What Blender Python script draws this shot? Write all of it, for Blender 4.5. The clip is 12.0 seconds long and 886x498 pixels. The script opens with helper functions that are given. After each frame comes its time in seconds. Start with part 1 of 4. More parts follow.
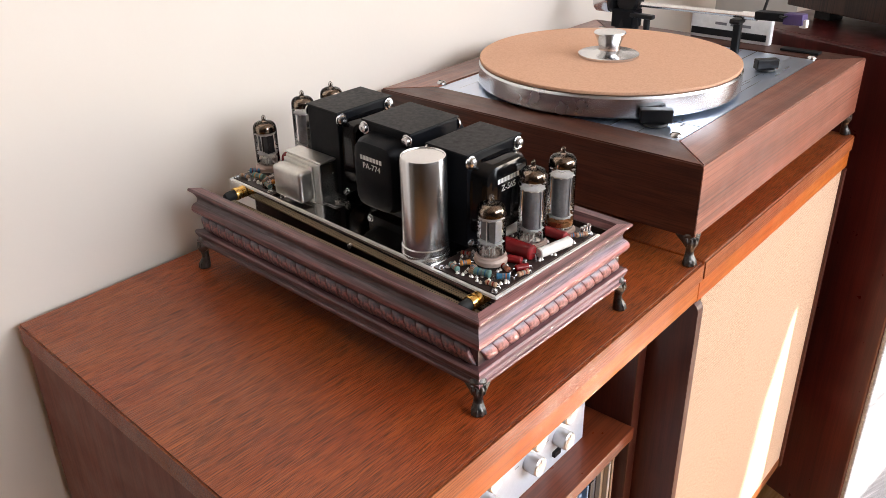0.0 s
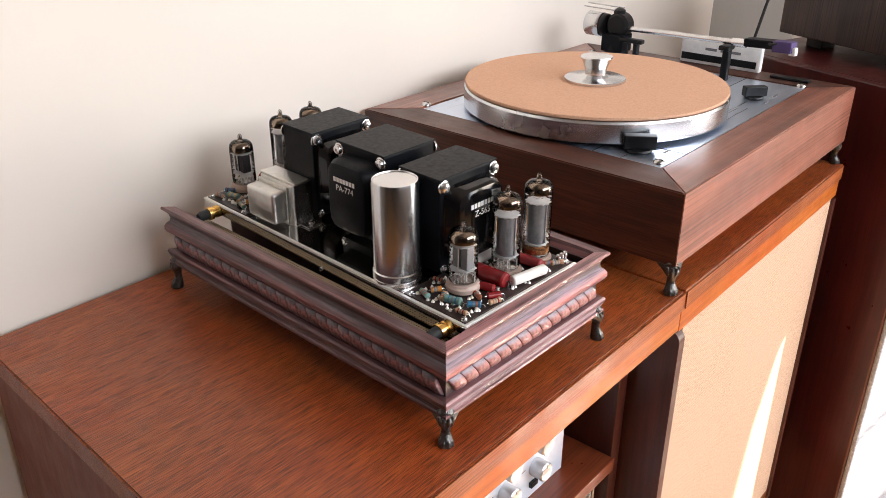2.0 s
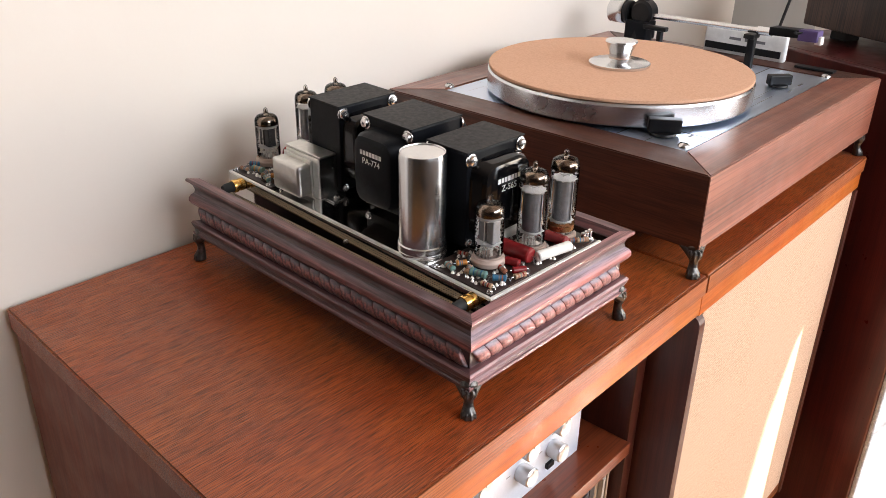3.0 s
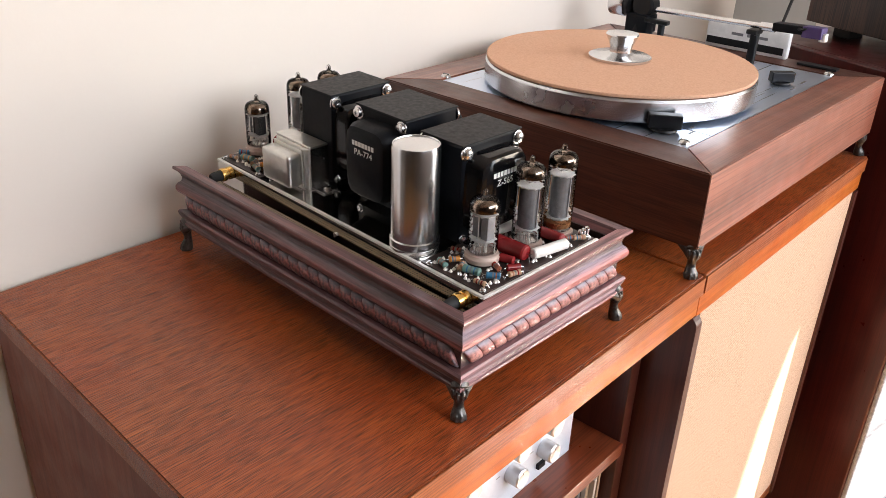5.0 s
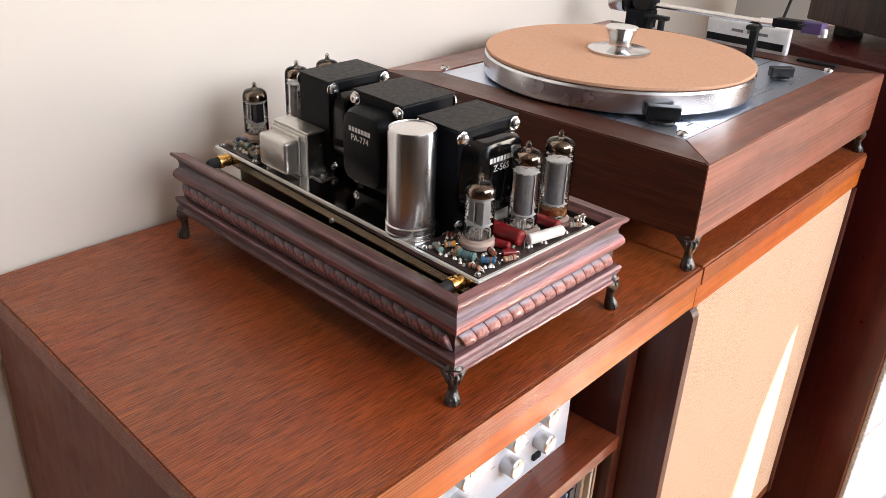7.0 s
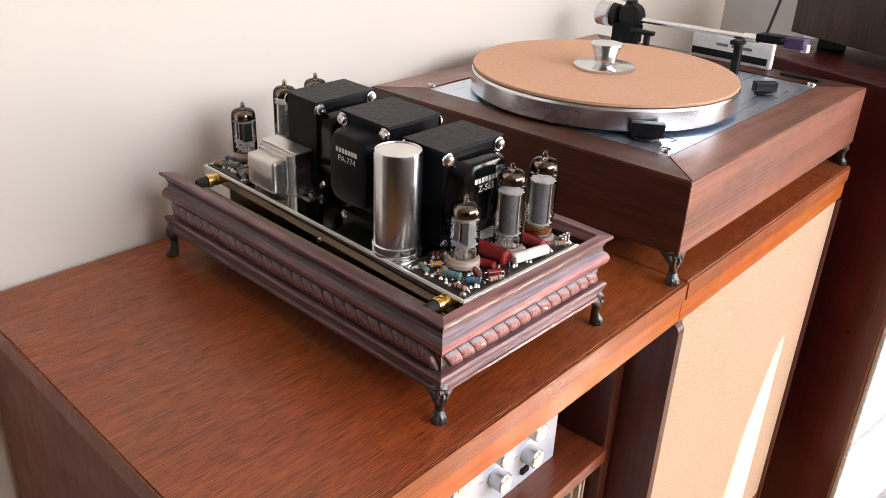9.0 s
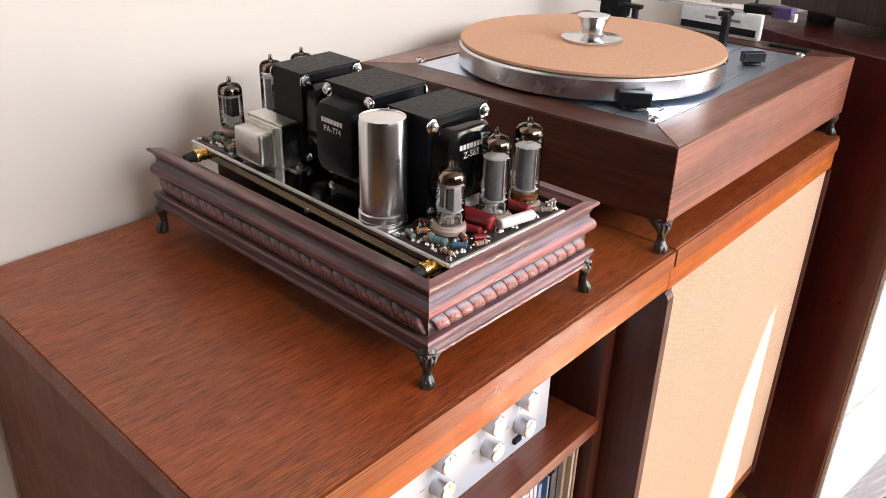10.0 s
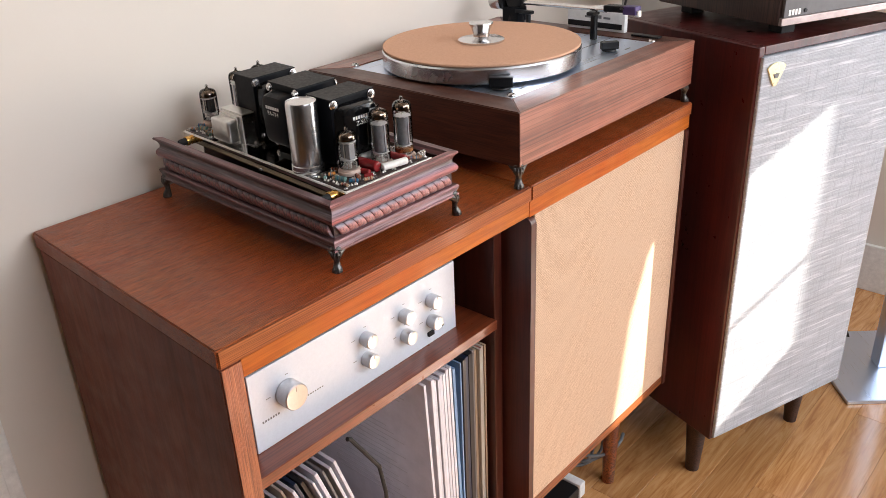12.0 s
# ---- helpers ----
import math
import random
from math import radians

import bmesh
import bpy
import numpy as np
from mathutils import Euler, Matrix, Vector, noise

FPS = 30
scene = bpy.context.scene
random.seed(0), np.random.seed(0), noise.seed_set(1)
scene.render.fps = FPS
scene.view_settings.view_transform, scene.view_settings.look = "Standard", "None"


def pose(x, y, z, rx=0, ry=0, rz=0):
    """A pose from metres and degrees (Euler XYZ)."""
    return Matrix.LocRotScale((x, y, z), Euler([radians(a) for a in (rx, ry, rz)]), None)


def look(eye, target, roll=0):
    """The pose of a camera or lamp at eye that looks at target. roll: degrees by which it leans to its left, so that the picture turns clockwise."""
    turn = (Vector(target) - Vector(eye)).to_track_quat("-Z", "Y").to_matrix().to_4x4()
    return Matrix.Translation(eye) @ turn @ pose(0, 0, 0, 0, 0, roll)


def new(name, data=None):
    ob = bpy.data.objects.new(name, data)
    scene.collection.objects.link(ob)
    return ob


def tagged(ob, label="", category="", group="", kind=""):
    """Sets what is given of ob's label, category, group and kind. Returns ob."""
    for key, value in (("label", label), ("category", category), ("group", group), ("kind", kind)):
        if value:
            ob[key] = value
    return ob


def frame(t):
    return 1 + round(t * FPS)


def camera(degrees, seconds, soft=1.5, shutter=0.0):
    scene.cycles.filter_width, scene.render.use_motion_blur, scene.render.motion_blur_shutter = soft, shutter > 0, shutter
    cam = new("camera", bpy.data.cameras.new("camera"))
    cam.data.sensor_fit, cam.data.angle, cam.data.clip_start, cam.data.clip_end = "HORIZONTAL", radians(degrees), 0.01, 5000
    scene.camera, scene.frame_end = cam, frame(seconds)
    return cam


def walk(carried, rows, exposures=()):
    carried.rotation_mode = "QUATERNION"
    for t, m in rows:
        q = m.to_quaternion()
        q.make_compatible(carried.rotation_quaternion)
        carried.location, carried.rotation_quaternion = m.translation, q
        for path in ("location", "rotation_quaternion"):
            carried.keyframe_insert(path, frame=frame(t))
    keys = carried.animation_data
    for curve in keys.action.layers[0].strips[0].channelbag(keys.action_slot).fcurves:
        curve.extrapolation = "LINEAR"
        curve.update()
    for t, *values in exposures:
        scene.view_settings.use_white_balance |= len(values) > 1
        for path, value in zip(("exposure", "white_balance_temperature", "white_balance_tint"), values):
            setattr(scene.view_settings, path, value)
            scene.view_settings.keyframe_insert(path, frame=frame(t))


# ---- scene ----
cam = camera(56.0, 12.0, soft=0.7)
PATH = [
    (0, (0.015, -0.044, 1.179), (-1.143, 1.31, 0.271), -0.9),
    (0.5, (0.02, -0.042, 1.18), (-1.141, 1.316, 0.28), -1.0),
    (1, (0.015, -0.036, 1.182), (-1.148, 1.326, 0.291), -0.9),
    (1.5, (0.007, -0.023, 1.173), (-1.154, 1.348, 0.293), -0.4),
    (2, (0.021, -0.02, 1.178), (-1.148, 1.35, 0.309), 0.2),
    (2.5, (0.022, -0.022, 1.171), (-1.153, 1.343, 0.301), 0.8),
    (3, (0.017, -0.033, 1.164), (-1.166, 1.319, 0.284), 1.2),
    (5, (0.006, -0.019, 1.159), (-1.159, 1.335, 0.26), 2.5),
    (5.5, (0.019, -0.01, 1.15), (-1.141, 1.352, 0.256), 3.1),
    (6, (0.021, -0.014, 1.154), (-1.143, 1.347, 0.262), 3.2),
    (6.5, (0.013, -0.02, 1.147), (-1.156, 1.335, 0.255), 3.0),
    (8.5, (0.015, -0.019, 1.155), (-1.153, 1.344, 0.274), 2.7),
    (9, (0.018, -0.019, 1.159), (-1.145, 1.352, 0.283), 2.8),
    (9.5, (0.027, -0.019, 1.15), (-1.129, 1.353, 0.266), 2.5),
    (10, (0.031, -0.02, 1.146), (-1.121, 1.345, 0.247), 1.9),
    (10.5, (0.051, -0.003, 1.136), (-1.105, 1.346, 0.217), 0.8),
    (11, (0.108, -0.002, 1.117), (-1.062, 1.334, 0.197), -0.8),
    (11.5, (0.215, -0.108, 1.171), (-0.969, 1.225, 0.265), -1.9),
    (12, (0.327, -0.175, 1.212), (-0.871, 1.162, 0.33), -2.4),
]
walk(cam, [(t, look(eye, target, roll)) for t, eye, target, roll in PATH], [(0.0, 2.27), (10.0, 2.27), (11.2, 2.2), (12.0, 1.95)])

# ---- light ----
world = bpy.data.worlds.new("sky")
scene.world = world
world.use_nodes = True
wn = world.node_tree
sky = wn.nodes.new("ShaderNodeTexSky")
sky.sky_type, sky.sun_disc = "NISHITA", False
SUN_TO = Vector((0.57, 0.82, 0.587)).normalized()
sky.sun_elevation = math.asin(SUN_TO.z)
sky.sun_rotation = math.atan2(SUN_TO.x, SUN_TO.y)
wn.links.new(sky.outputs[0], wn.nodes["Background"].inputs[0])
wn.nodes["Background"].inputs[1].default_value = 0.1


def lamp(name, kind, m, energy, colour, **more):
    data = bpy.data.lights.new(name, kind)
    data.energy, data.color = energy, colour
    for key, value in more.items():
        if key == "size":
            data.shape, data.size, data.size_y = "RECTANGLE", value[0], value[1]
        if key == "angle":
            data.angle = value
    ob = new(name, data)
    ob.matrix_world = m
    return ob


lamp("sun", "SUN", look(SUN_TO * 6, (0, 0, 0)), 5.0, (1.0, 0.93, 0.82), angle=radians(0.6))
lamp("window_light", "AREA", look((1.4, 2.23, 0.95), (0.2, 0.5, 0.9)), 5.0, (0.86, 0.92, 1.0), size=(0.95, 1.2))
lamp("side_window_light", "AREA", look((1.98, 0.85, 2.0), (-0.6, 0.5, 0.85)), 8.3, (0.88, 0.90, 1.0), size=(2.4, 0.85))
scene.view_settings.exposure = 2.27

# ---- materials ----


class Nodes:
    """A node material in short."""

    def __init__(self, name):
        self.mat = bpy.data.materials.new(name)
        self.mat.use_nodes = True
        self.tree = self.mat.node_tree
        self.bsdf = self.tree.nodes["Principled BSDF"]

    def add(self, kind, **values):
        node = self.tree.nodes.new("ShaderNode" + kind)
        for key, value in values.items():
            node.inputs[key].default_value = value
        return node

    def join(self, a, b):
        self.tree.links.new(a, b)

    def coords(self, scale=(1, 1, 1), turn=(0, 0, 0)):
        tex, mp = self.add("TexCoord"), self.add("Mapping")
        mp.inputs["Scale"].default_value = scale
        mp.inputs["Rotation"].default_value = turn
        self.join(tex.outputs["Object"], mp.inputs["Vector"])
        return mp.outputs["Vector"]

    def noise(self, at, scale, detail=4, rough=0.6, distort=0.0):
        n = self.add("TexNoise", Scale=scale, Detail=detail, Roughness=rough, Distortion=distort)
        self.join(at, n.inputs["Vector"])
        return n.outputs["Fac"]

    def ramp(self, fac, stops):
        r = self.add("ValToRGB")
        while len(r.color_ramp.elements) < len(stops):
            r.color_ramp.elements.new(0.5)
        for e, (p, c) in zip(r.color_ramp.elements, stops):
            e.position, e.color = p, (*c, 1) if len(c) == 3 else (c[0], c[0], c[0], 1)
        self.join(fac, r.inputs["Fac"])
        return r.outputs["Color"]

    def mix(self, fac, a, b, how="MIX"):
        m = self.tree.nodes.new("ShaderNodeMix")
        m.data_type, m.blend_type = "RGBA", how
        for value, slot in ((fac, m.inputs[0]), (a, m.inputs[6]), (b, m.inputs[7])):
            if hasattr(value, "is_linked"):
                self.join(value, slot)
            elif isinstance(value, (int, float)):
                slot.default_value = value
            else:
                slot.default_value = (*value, 1)
        return m.outputs[2]

    def bump(self, height, strength, distance=0.001):
        b = self.add("Bump", Strength=strength, Distance=distance)
        self.join(height, b.inputs["Height"])
        self.join(b.outputs["Normal"], self.bsdf.inputs["Normal"])

    def set(self, **values):
        for key, value in values.items():
            slot = self.bsdf.inputs[key.replace("_", " ")]
            if hasattr(value, "is_linked"):
                self.join(value, slot)
            else:
                slot.default_value = (*value, 1) if isinstance(value, tuple) and len(value) == 3 else value
        return self.mat


def wood(name, dark, mid, light, grain=(1, 0.05, 1), rough=0.35, coat=0.25, size=90, relief=0.25, pore=0.9, sheen=0.5, short=0.35, broad=0.0, rings_every=None):
    """Stained wood: long pores, broad bands and a satin lacquer. grain: small along the fibres."""
    n = Nodes(name)
    at = n.coords(grain)
    fine = tuple(g * short if g < 1 else g for g in grain)
    pores = n.noise(n.coords(fine), size * 6, 2, 0.5)
    bands = n.noise(at, size * 0.35, 5, 0.6, 1.2)
    blotch = n.noise(n.coords(), 7, 3, 0.55)
    base = n.ramp(bands, [(0.3, dark), (0.5, mid), (0.72, light)])
    if broad:
        # veneer figure: wide soft streaks with paler flecks
        wide = n.noise(n.coords(tuple(g * 1.6 if g < 1 else g for g in grain)), 17, 4, 0.6, 0.6)
        base = n.mix(n.ramp(wide, [(0.36, (broad,)), (0.56, (0.0,))]), base, tuple(c * 0.62 for c in dark))
        base = n.mix(n.ramp(wide, [(0.52, (0.0,)), (0.72, (broad,))]), base, tuple(c * 1.35 for c in light))
    base = n.mix(n.ramp(pores, [(0.40, (pore,)), (0.52, (0.0,))]), base, tuple(c * 0.35 for c in dark))
    base = n.mix(n.ramp(blotch, [(0.35, (0.0,)), (0.7, (0.45,))]), base, light, "OVERLAY")
    if rings_every:
        # growth rings cut lengthwise: close wavering lines that fade in and out
        axis, pitch, depth = rings_every
        w = n.add("TexWave", Scale=0.314 / pitch, Distortion=7.0, Detail=4)
        w.inputs["Detail Scale"].default_value = 0.25
        w.bands_direction = axis
        n.join(at, w.inputs["Vector"])
        fade = n.ramp(n.noise(n.coords(grain), 30, 2), [(0.42, (0.04,)), (0.64, (depth,))])
        line = n.ramp(w.outputs["Fac"], [(0.10, (1.0,)), (0.45, (0.0,))])
        base = n.mix(n.mix(1.0, fade, line, "MULTIPLY"), base, tuple(c * 0.32 for c in dark))
    n.bump(pores, relief, 0.0006)
    r = n.ramp(n.noise(n.coords(), 30, 4), [(0.3, (rough - 0.07,)), (0.7, (rough + 0.1,))])
    return n.set(Base_Color=base, Roughness=r, Coat_Weight=coat, Coat_Roughness=0.22, Specular_IOR_Level=sheen)


def plain(name, colour, rough=0.5, metal=0.0, vary=0.12, scale=60, relief=0.0, **more):
    """One-coloured surface with slight mottling in tone and gloss."""
    n = Nodes(name)
    f = n.noise(n.coords(), scale, 5, 0.65)
    c = n.mix(n.ramp(f, [(0.3, (0.0,)), (0.7, (1.0,))]), tuple(v * (1 - vary) for v in colour), tuple(min(1, v * (1 + vary)) for v in colour))
    r = n.ramp(n.noise(n.coords(), scale * 0.4, 4), [(0.3, (max(0.02, rough * 0.8),)), (0.7, (min(1, rough * 1.25),))])
    if relief:
        n.bump(f, relief, 0.001)
    return n.set(Base_Color=c, Roughness=r, Metallic=metal, **more)


WALNUT_TOP = wood("stained_top", (0.26, 0.060, 0.014), (0.37, 0.094, 0.020), (0.47, 0.135, 0.029), (1, 0.1, 1), 0.36, 0.15, 330, 0.7, 0.9, 0.5, 0.3, 0.14, ("X", 0.0023, 0.6))
# orange glow of the sunlit floor is put into the rail's colour
RAIL_WOOD = wood("orange_rail", (0.34, 0.095, 0.013), (0.46, 0.140, 0.020), (0.55, 0.187, 0.029), (1, 0.05, 1), 0.42, 0.0, 240, 0.2, 0.2, 0.25)
EDGE_WOOD = wood("open_grain_edge", (0.25, 0.070, 0.020), (0.37, 0.115, 0.033), (0.47, 0.165, 0.052), (1, 0.04, 1), 0.45, 0.05, 240, 0.4, 0.6, 0.25, 0.14, 0.0, ("Z", 0.0026, 0.7))
EDGE_UP = wood("open_grain_upright", (0.24, 0.075, 0.03), (0.36, 0.12, 0.05), (0.46, 0.17, 0.075), (1, 1, 0.04), 0.36, 0.15, 240, 0.4, 0.62)
TOP_LONG = wood("stained_front", (0.15, 0.04, 0.012), (0.26, 0.075, 0.021), (0.38, 0.125, 0.036), (1, 0.04, 1), 0.33, 0.3)
STAINED_UP = wood("stained_upright", (0.17, 0.052, 0.030), (0.215, 0.067, 0.038), (0.265, 0.086, 0.049), (1, 1, 0.05), 0.5, 0.0, 170, 0.12, 0.22, 0.3)
# one walnut in two tones: shaded end rails darker, lit long rails paler
PLINTH_SHADED = wood("plinth_walnut_cross", (0.055, 0.018, 0.010), (0.095, 0.031, 0.017), (0.145, 0.052, 0.027), (0.06, 1, 1), 0.42, 0.1, 200, 0.15, 0.5)
PLINTH_LIT = wood("plinth_walnut_long", (0.17, 0.06, 0.037), (0.30, 0.112, 0.070), (0.43, 0.18, 0.115), (1, 0.045, 1), 0.40, 0.6, 190, 0.2, 0.4, 0.8, 0.14, 0.35, ("Z", 0.0048, 0.65))
RED_WOOD = wood("red_wood", (0.052, 0.0075, 0.0072), (0.080, 0.011, 0.010), (0.11, 0.017, 0.014), (1, 1, 0.04), 0.33, 0.25, 160, 0.05, 0.3)
MAROON = wood("maroon_stain", (0.052, 0.011, 0.0075), (0.078, 0.017, 0.0105), (0.11, 0.026, 0.015), (1, 1, 0.05), 0.4, 0.15, 160, 0.1, 0.3)
SHELF_WOOD = wood("stained_shelf", (0.12, 0.028, 0.011), (0.19, 0.046, 0.017), (0.27, 0.072, 0.026), (1, 0.05, 1), 0.34, 0.25, 90, 0.15, 0.4)
CASE_WOOD = wood("walnut_case", (0.028, 0.012, 0.008), (0.052, 0.022, 0.015), (0.08, 0.036, 0.025), (1, 1, 0.05), 0.4, 0.15)
DARK_WOOD = wood("dark_wood", (0.03, 0.011, 0.007), (0.055, 0.02, 0.012), (0.085, 0.032, 0.018), (0.05, 1, 1), 0.45, 0.1)


def wall_paint():
    n = Nodes("wall_paint")
    f = n.noise(n.coords(), 4, 4, 0.5)
    c = n.mix(f, (0.74, 0.67, 0.59), (0.785, 0.725, 0.65))
    n.bump(n.noise(n.coords(), 220, 3, 0.6), 0.12, 0.0006)
    return n.set(Base_Color=c, Roughness=0.75)


WALL = wall_paint()
# dark tone for unseen walls, to hold down light bounced from the room
TAUPE = plain("taupe_paint", (0.13, 0.11, 0.095), 0.7)
GREIGE = plain("grey_beige_paint", (0.22, 0.205, 0.185), 0.7, 0.0, 0.05, 5)
CEILING = plain("ceiling_paint", (0.42, 0.39, 0.36), 0.8)
WHITE_PAINT = plain("white_paint", (0.82, 0.81, 0.78), 0.35)


def floor_wood():
    n = Nodes("oak_floor")
    at = n.coords((1, 0.09, 1))
    info = n.add("ObjectInfo")
    off = n.add("VectorMath")
    off.operation = "ADD"
    n.join(at, off.inputs[0])
    n.join(info.outputs["Random"], off.inputs[1])
    bands = n.noise(off.outputs[0], 34, 5, 0.65, 3.2)
    base = n.ramp(bands, [(0.3, (0.36, 0.15, 0.05)), (0.5, (0.52, 0.255, 0.092)), (0.7, (0.62, 0.345, 0.145))])
    tone = n.ramp(info.outputs["Random"], [(0.0, (0.80,)), (1.0, (1.1,))])
    base = n.mix(1.0, base, tone, "MULTIPLY")
    n.bump(n.noise(at, 300, 3), 0.1, 0.0004)
    return n.set(Base_Color=base, Roughness=0.26, Coat_Weight=0.5, Coat_Roughness=0.12)


OAK = floor_wood()


def cloth(name, c1, c2, pitch, axes, streak=False):
    """Woven grille cloth: crossing threads, and slubs where it is tweed."""
    n = Nodes(name)
    at = n.coords()
    wv = []
    for axis in axes:
        w = n.add("TexWave", Scale=0.314 / pitch, Distortion=1.5 if streak else 0.3, Detail=2)
        w.inputs["Detail Scale"].default_value = 40.0
        w.bands_direction = axis
        n.join(at, w.inputs["Vector"])
        wv.append(w.outputs["Fac"])
    weave = n.mix(0.5, wv[0], wv[1])
    grit = n.noise(at, 900, 3, 0.7)
    weave = n.mix(0.62 if streak else 0.76, weave, grit)
    col = n.mix(n.ramp(weave, [(0.32, (0.0,)), (0.62, (1.0,))]), c1, c2)
    if streak:
        s1 = n.noise(n.coords((0.05, 1, 1)), 210, 4, 0.75, 0.3)
        s2 = n.noise(n.coords((1, 1, 0.05)), 210, 4, 0.75, 0.3)
        col = n.mix(n.ramp(s1, [(0.36, (0.5,)), (0.56, (0.0,))]), col, tuple(v * 0.70 for v in c1))
        col = n.mix(n.ramp(s2, [(0.36, (0.35,)), (0.48, (0.0,))]), col, tuple(v * 0.65 for v in c1))
        col = n.mix(n.ramp(n.noise(n.coords((0.05, 1, 1)), 150, 3, 0.7), [(0.54, (0.0,)), (0.68, (0.8,))]), col, (0.69, 0.715, 0.75))
    else:
        col = n.mix(n.ramp(n.noise(at, 14, 4), [(0.38, (0.0,)), (0.70, (0.7,))]), col, tuple(v * 0.74 for v in c2))
    n.bump(weave, 0.4, 0.0006)
    return n.set(Base_Color=col, Roughness=0.9)


CANE = cloth("tan_cloth", (0.25, 0.162, 0.10), (0.71, 0.515, 0.37), 0.0026, ("Y", "Z"))
TWEED = cloth("grey_tweed", (0.355, 0.385, 0.43), (0.50, 0.535, 0.585), 0.0024, ("X", "Z"), True)


def cork_mat():
    n = Nodes("cork")
    at = n.coords()
    f = n.noise(at, 480, 4, 0.8)
    c = n.ramp(f, [(0.25, (0.54, 0.295, 0.18)), (0.5, (0.65, 0.375, 0.24)), (0.75, (0.72, 0.44, 0.295))])
    n.bump(f, 0.35, 0.0008)
    return n.set(Base_Color=c, Roughness=0.88)


CORK = cork_mat()


def brushed(name, colour, rough, squash):
    n = Nodes(name)
    f = n.noise(n.coords(squash), 500, 3, 0.6)
    r = n.ramp(f, [(0.3, (rough * 0.8,)), (0.7, (rough * 1.25,))])
    n.bump(f, 0.06, 0.0003)
    return n.set(Base_Color=colour, Roughness=r, Metallic=1.0)


BRUSHED = brushed("brushed_aluminium", (0.71, 0.80, 0.94), 0.33, (1, 0.02, 1))
SATIN_ALU = plain("anodised_aluminium", (0.66, 0.70, 0.77), 0.5, 0.3, 0.03, 300)
KNOB = plain("spun_aluminium", (0.55, 0.54, 0.54), 0.34, 0.9, 0.05, 300)
ALU = plain("turned_aluminium", (0.67, 0.675, 0.685), 0.22, 1.0, 0.04)
POLISHED = plain("turned_platter_rim", (0.66, 0.68, 0.71), 0.24, 1.0, 0.04, 40)
CHROME = plain("polished_nickel", (0.78, 0.76, 0.73), 0.07, 1.0, 0.03)
STEEL = plain("zinc_steel", (0.62, 0.62, 0.62), 0.22, 1.0, 0.1, 200)
DULL_ALU = plain("dull_aluminium_shell", (0.62, 0.61, 0.58), 0.34, 1.0, 0.1, 120, 0.1)
GOLD = plain("gold_plate", (0.83, 0.52, 0.16), 0.2, 1.0, 0.06)
PEWTER = plain("dark_pewter", (0.10, 0.095, 0.09), 0.33, 0.85, 0.4, 300, 0.2)
BLACK_GLOSS = plain("black_enamel", (0.0035, 0.0035, 0.004), 0.11, 0.0, 0.2, 90, 0.03, Specular_IOR_Level=0.5)
BLACK_SATIN = plain("black_satin_paint", (0.005, 0.0058, 0.0078), 0.4, 0.0, 0.2, 700, 0.05, Specular_IOR_Level=0.12)
BLACK_PLASTIC = plain("black_plastic", (0.008, 0.008, 0.009), 0.35, Specular_IOR_Level=0.25)
RUBBER = plain("rubber", (0.015, 0.015, 0.015), 0.7)
WHITE_PLASTIC = plain("white_plastic", (0.78, 0.78, 0.77), 0.35)
CERAMIC = plain("white_ceramic", (0.80, 0.78, 0.73), 0.35)
SOCKET = plain("socket_ceramic", (0.50, 0.38, 0.32), 0.5, 0.0, 0.15)
PCB = plain("circuit_board", (0.040, 0.026, 0.023), 0.3, 0.0, 0.3, 90, Specular_IOR_Level=0.3)
INK = plain("white_ink", (0.85, 0.85, 0.83), 0.5)
DARK_INK = plain("grey_ink", (0.16, 0.16, 0.17), 0.5)


def mesh_strip():
    n = Nodes("bronze_mesh")
    v = n.add("TexVoronoi", Scale=420.0, Randomness=0.15)
    n.join(n.coords(), v.inputs["Vector"])
    holes = n.ramp(v.outputs["Distance"], [(0.28, (0.0,)), (0.36, (1.0,))])
    n.bump(holes, 0.6, 0.0006)
    return n.set(Base_Color=n.mix(holes, (0.015, 0.012, 0.008), (0.22, 0.165, 0.095)), Roughness=0.4, Metallic=0.6)


BRASS_MESH = mesh_strip()
PURPLE = plain("purple_plastic", (0.055, 0.03, 0.14), 0.3)
PLATE = plain("tube_plate", (0.26, 0.265, 0.28), 0.42, 0.35, 0.2, 150)
DARK_PLATE = plain("carbonised_plate", (0.025, 0.025, 0.027), 0.5, 0.2, 0.3, 150)
AMBER_FLASH = plain("amber_flash", (0.50, 0.24, 0.10), 0.25, 0.6, 0.3, 200)
CAN = plain("drawn_aluminium_can", (0.66, 0.66, 0.665), 0.24, 1.0, 0.03, 40)
LIP = plain("bright_folded_nickel", (0.84, 0.83, 0.80), 0.38, 0.5, 0.05, 120)
BADGE_GOLD = plain("pale_gold_badge", (0.62, 0.54, 0.34), 0.3, 0.8, 0.1, 300)
SLATE = plain("slate_grey_front", (0.10, 0.095, 0.10), 0.4)
TRIM_METAL = plain("dull_pink_metal_strip", (0.42, 0.34, 0.33), 0.4, 0.6)
WIRE = plain("tinned_wire", (0.72, 0.70, 0.66), 0.3, 0.6, 0.2, 300)
MICA_DISC = plain("mica_disc", (0.74, 0.72, 0.70), 0.35)
GETTER = plain("getter_flash", (0.27, 0.21, 0.165), 0.14, 1.0, 0.35, 160)


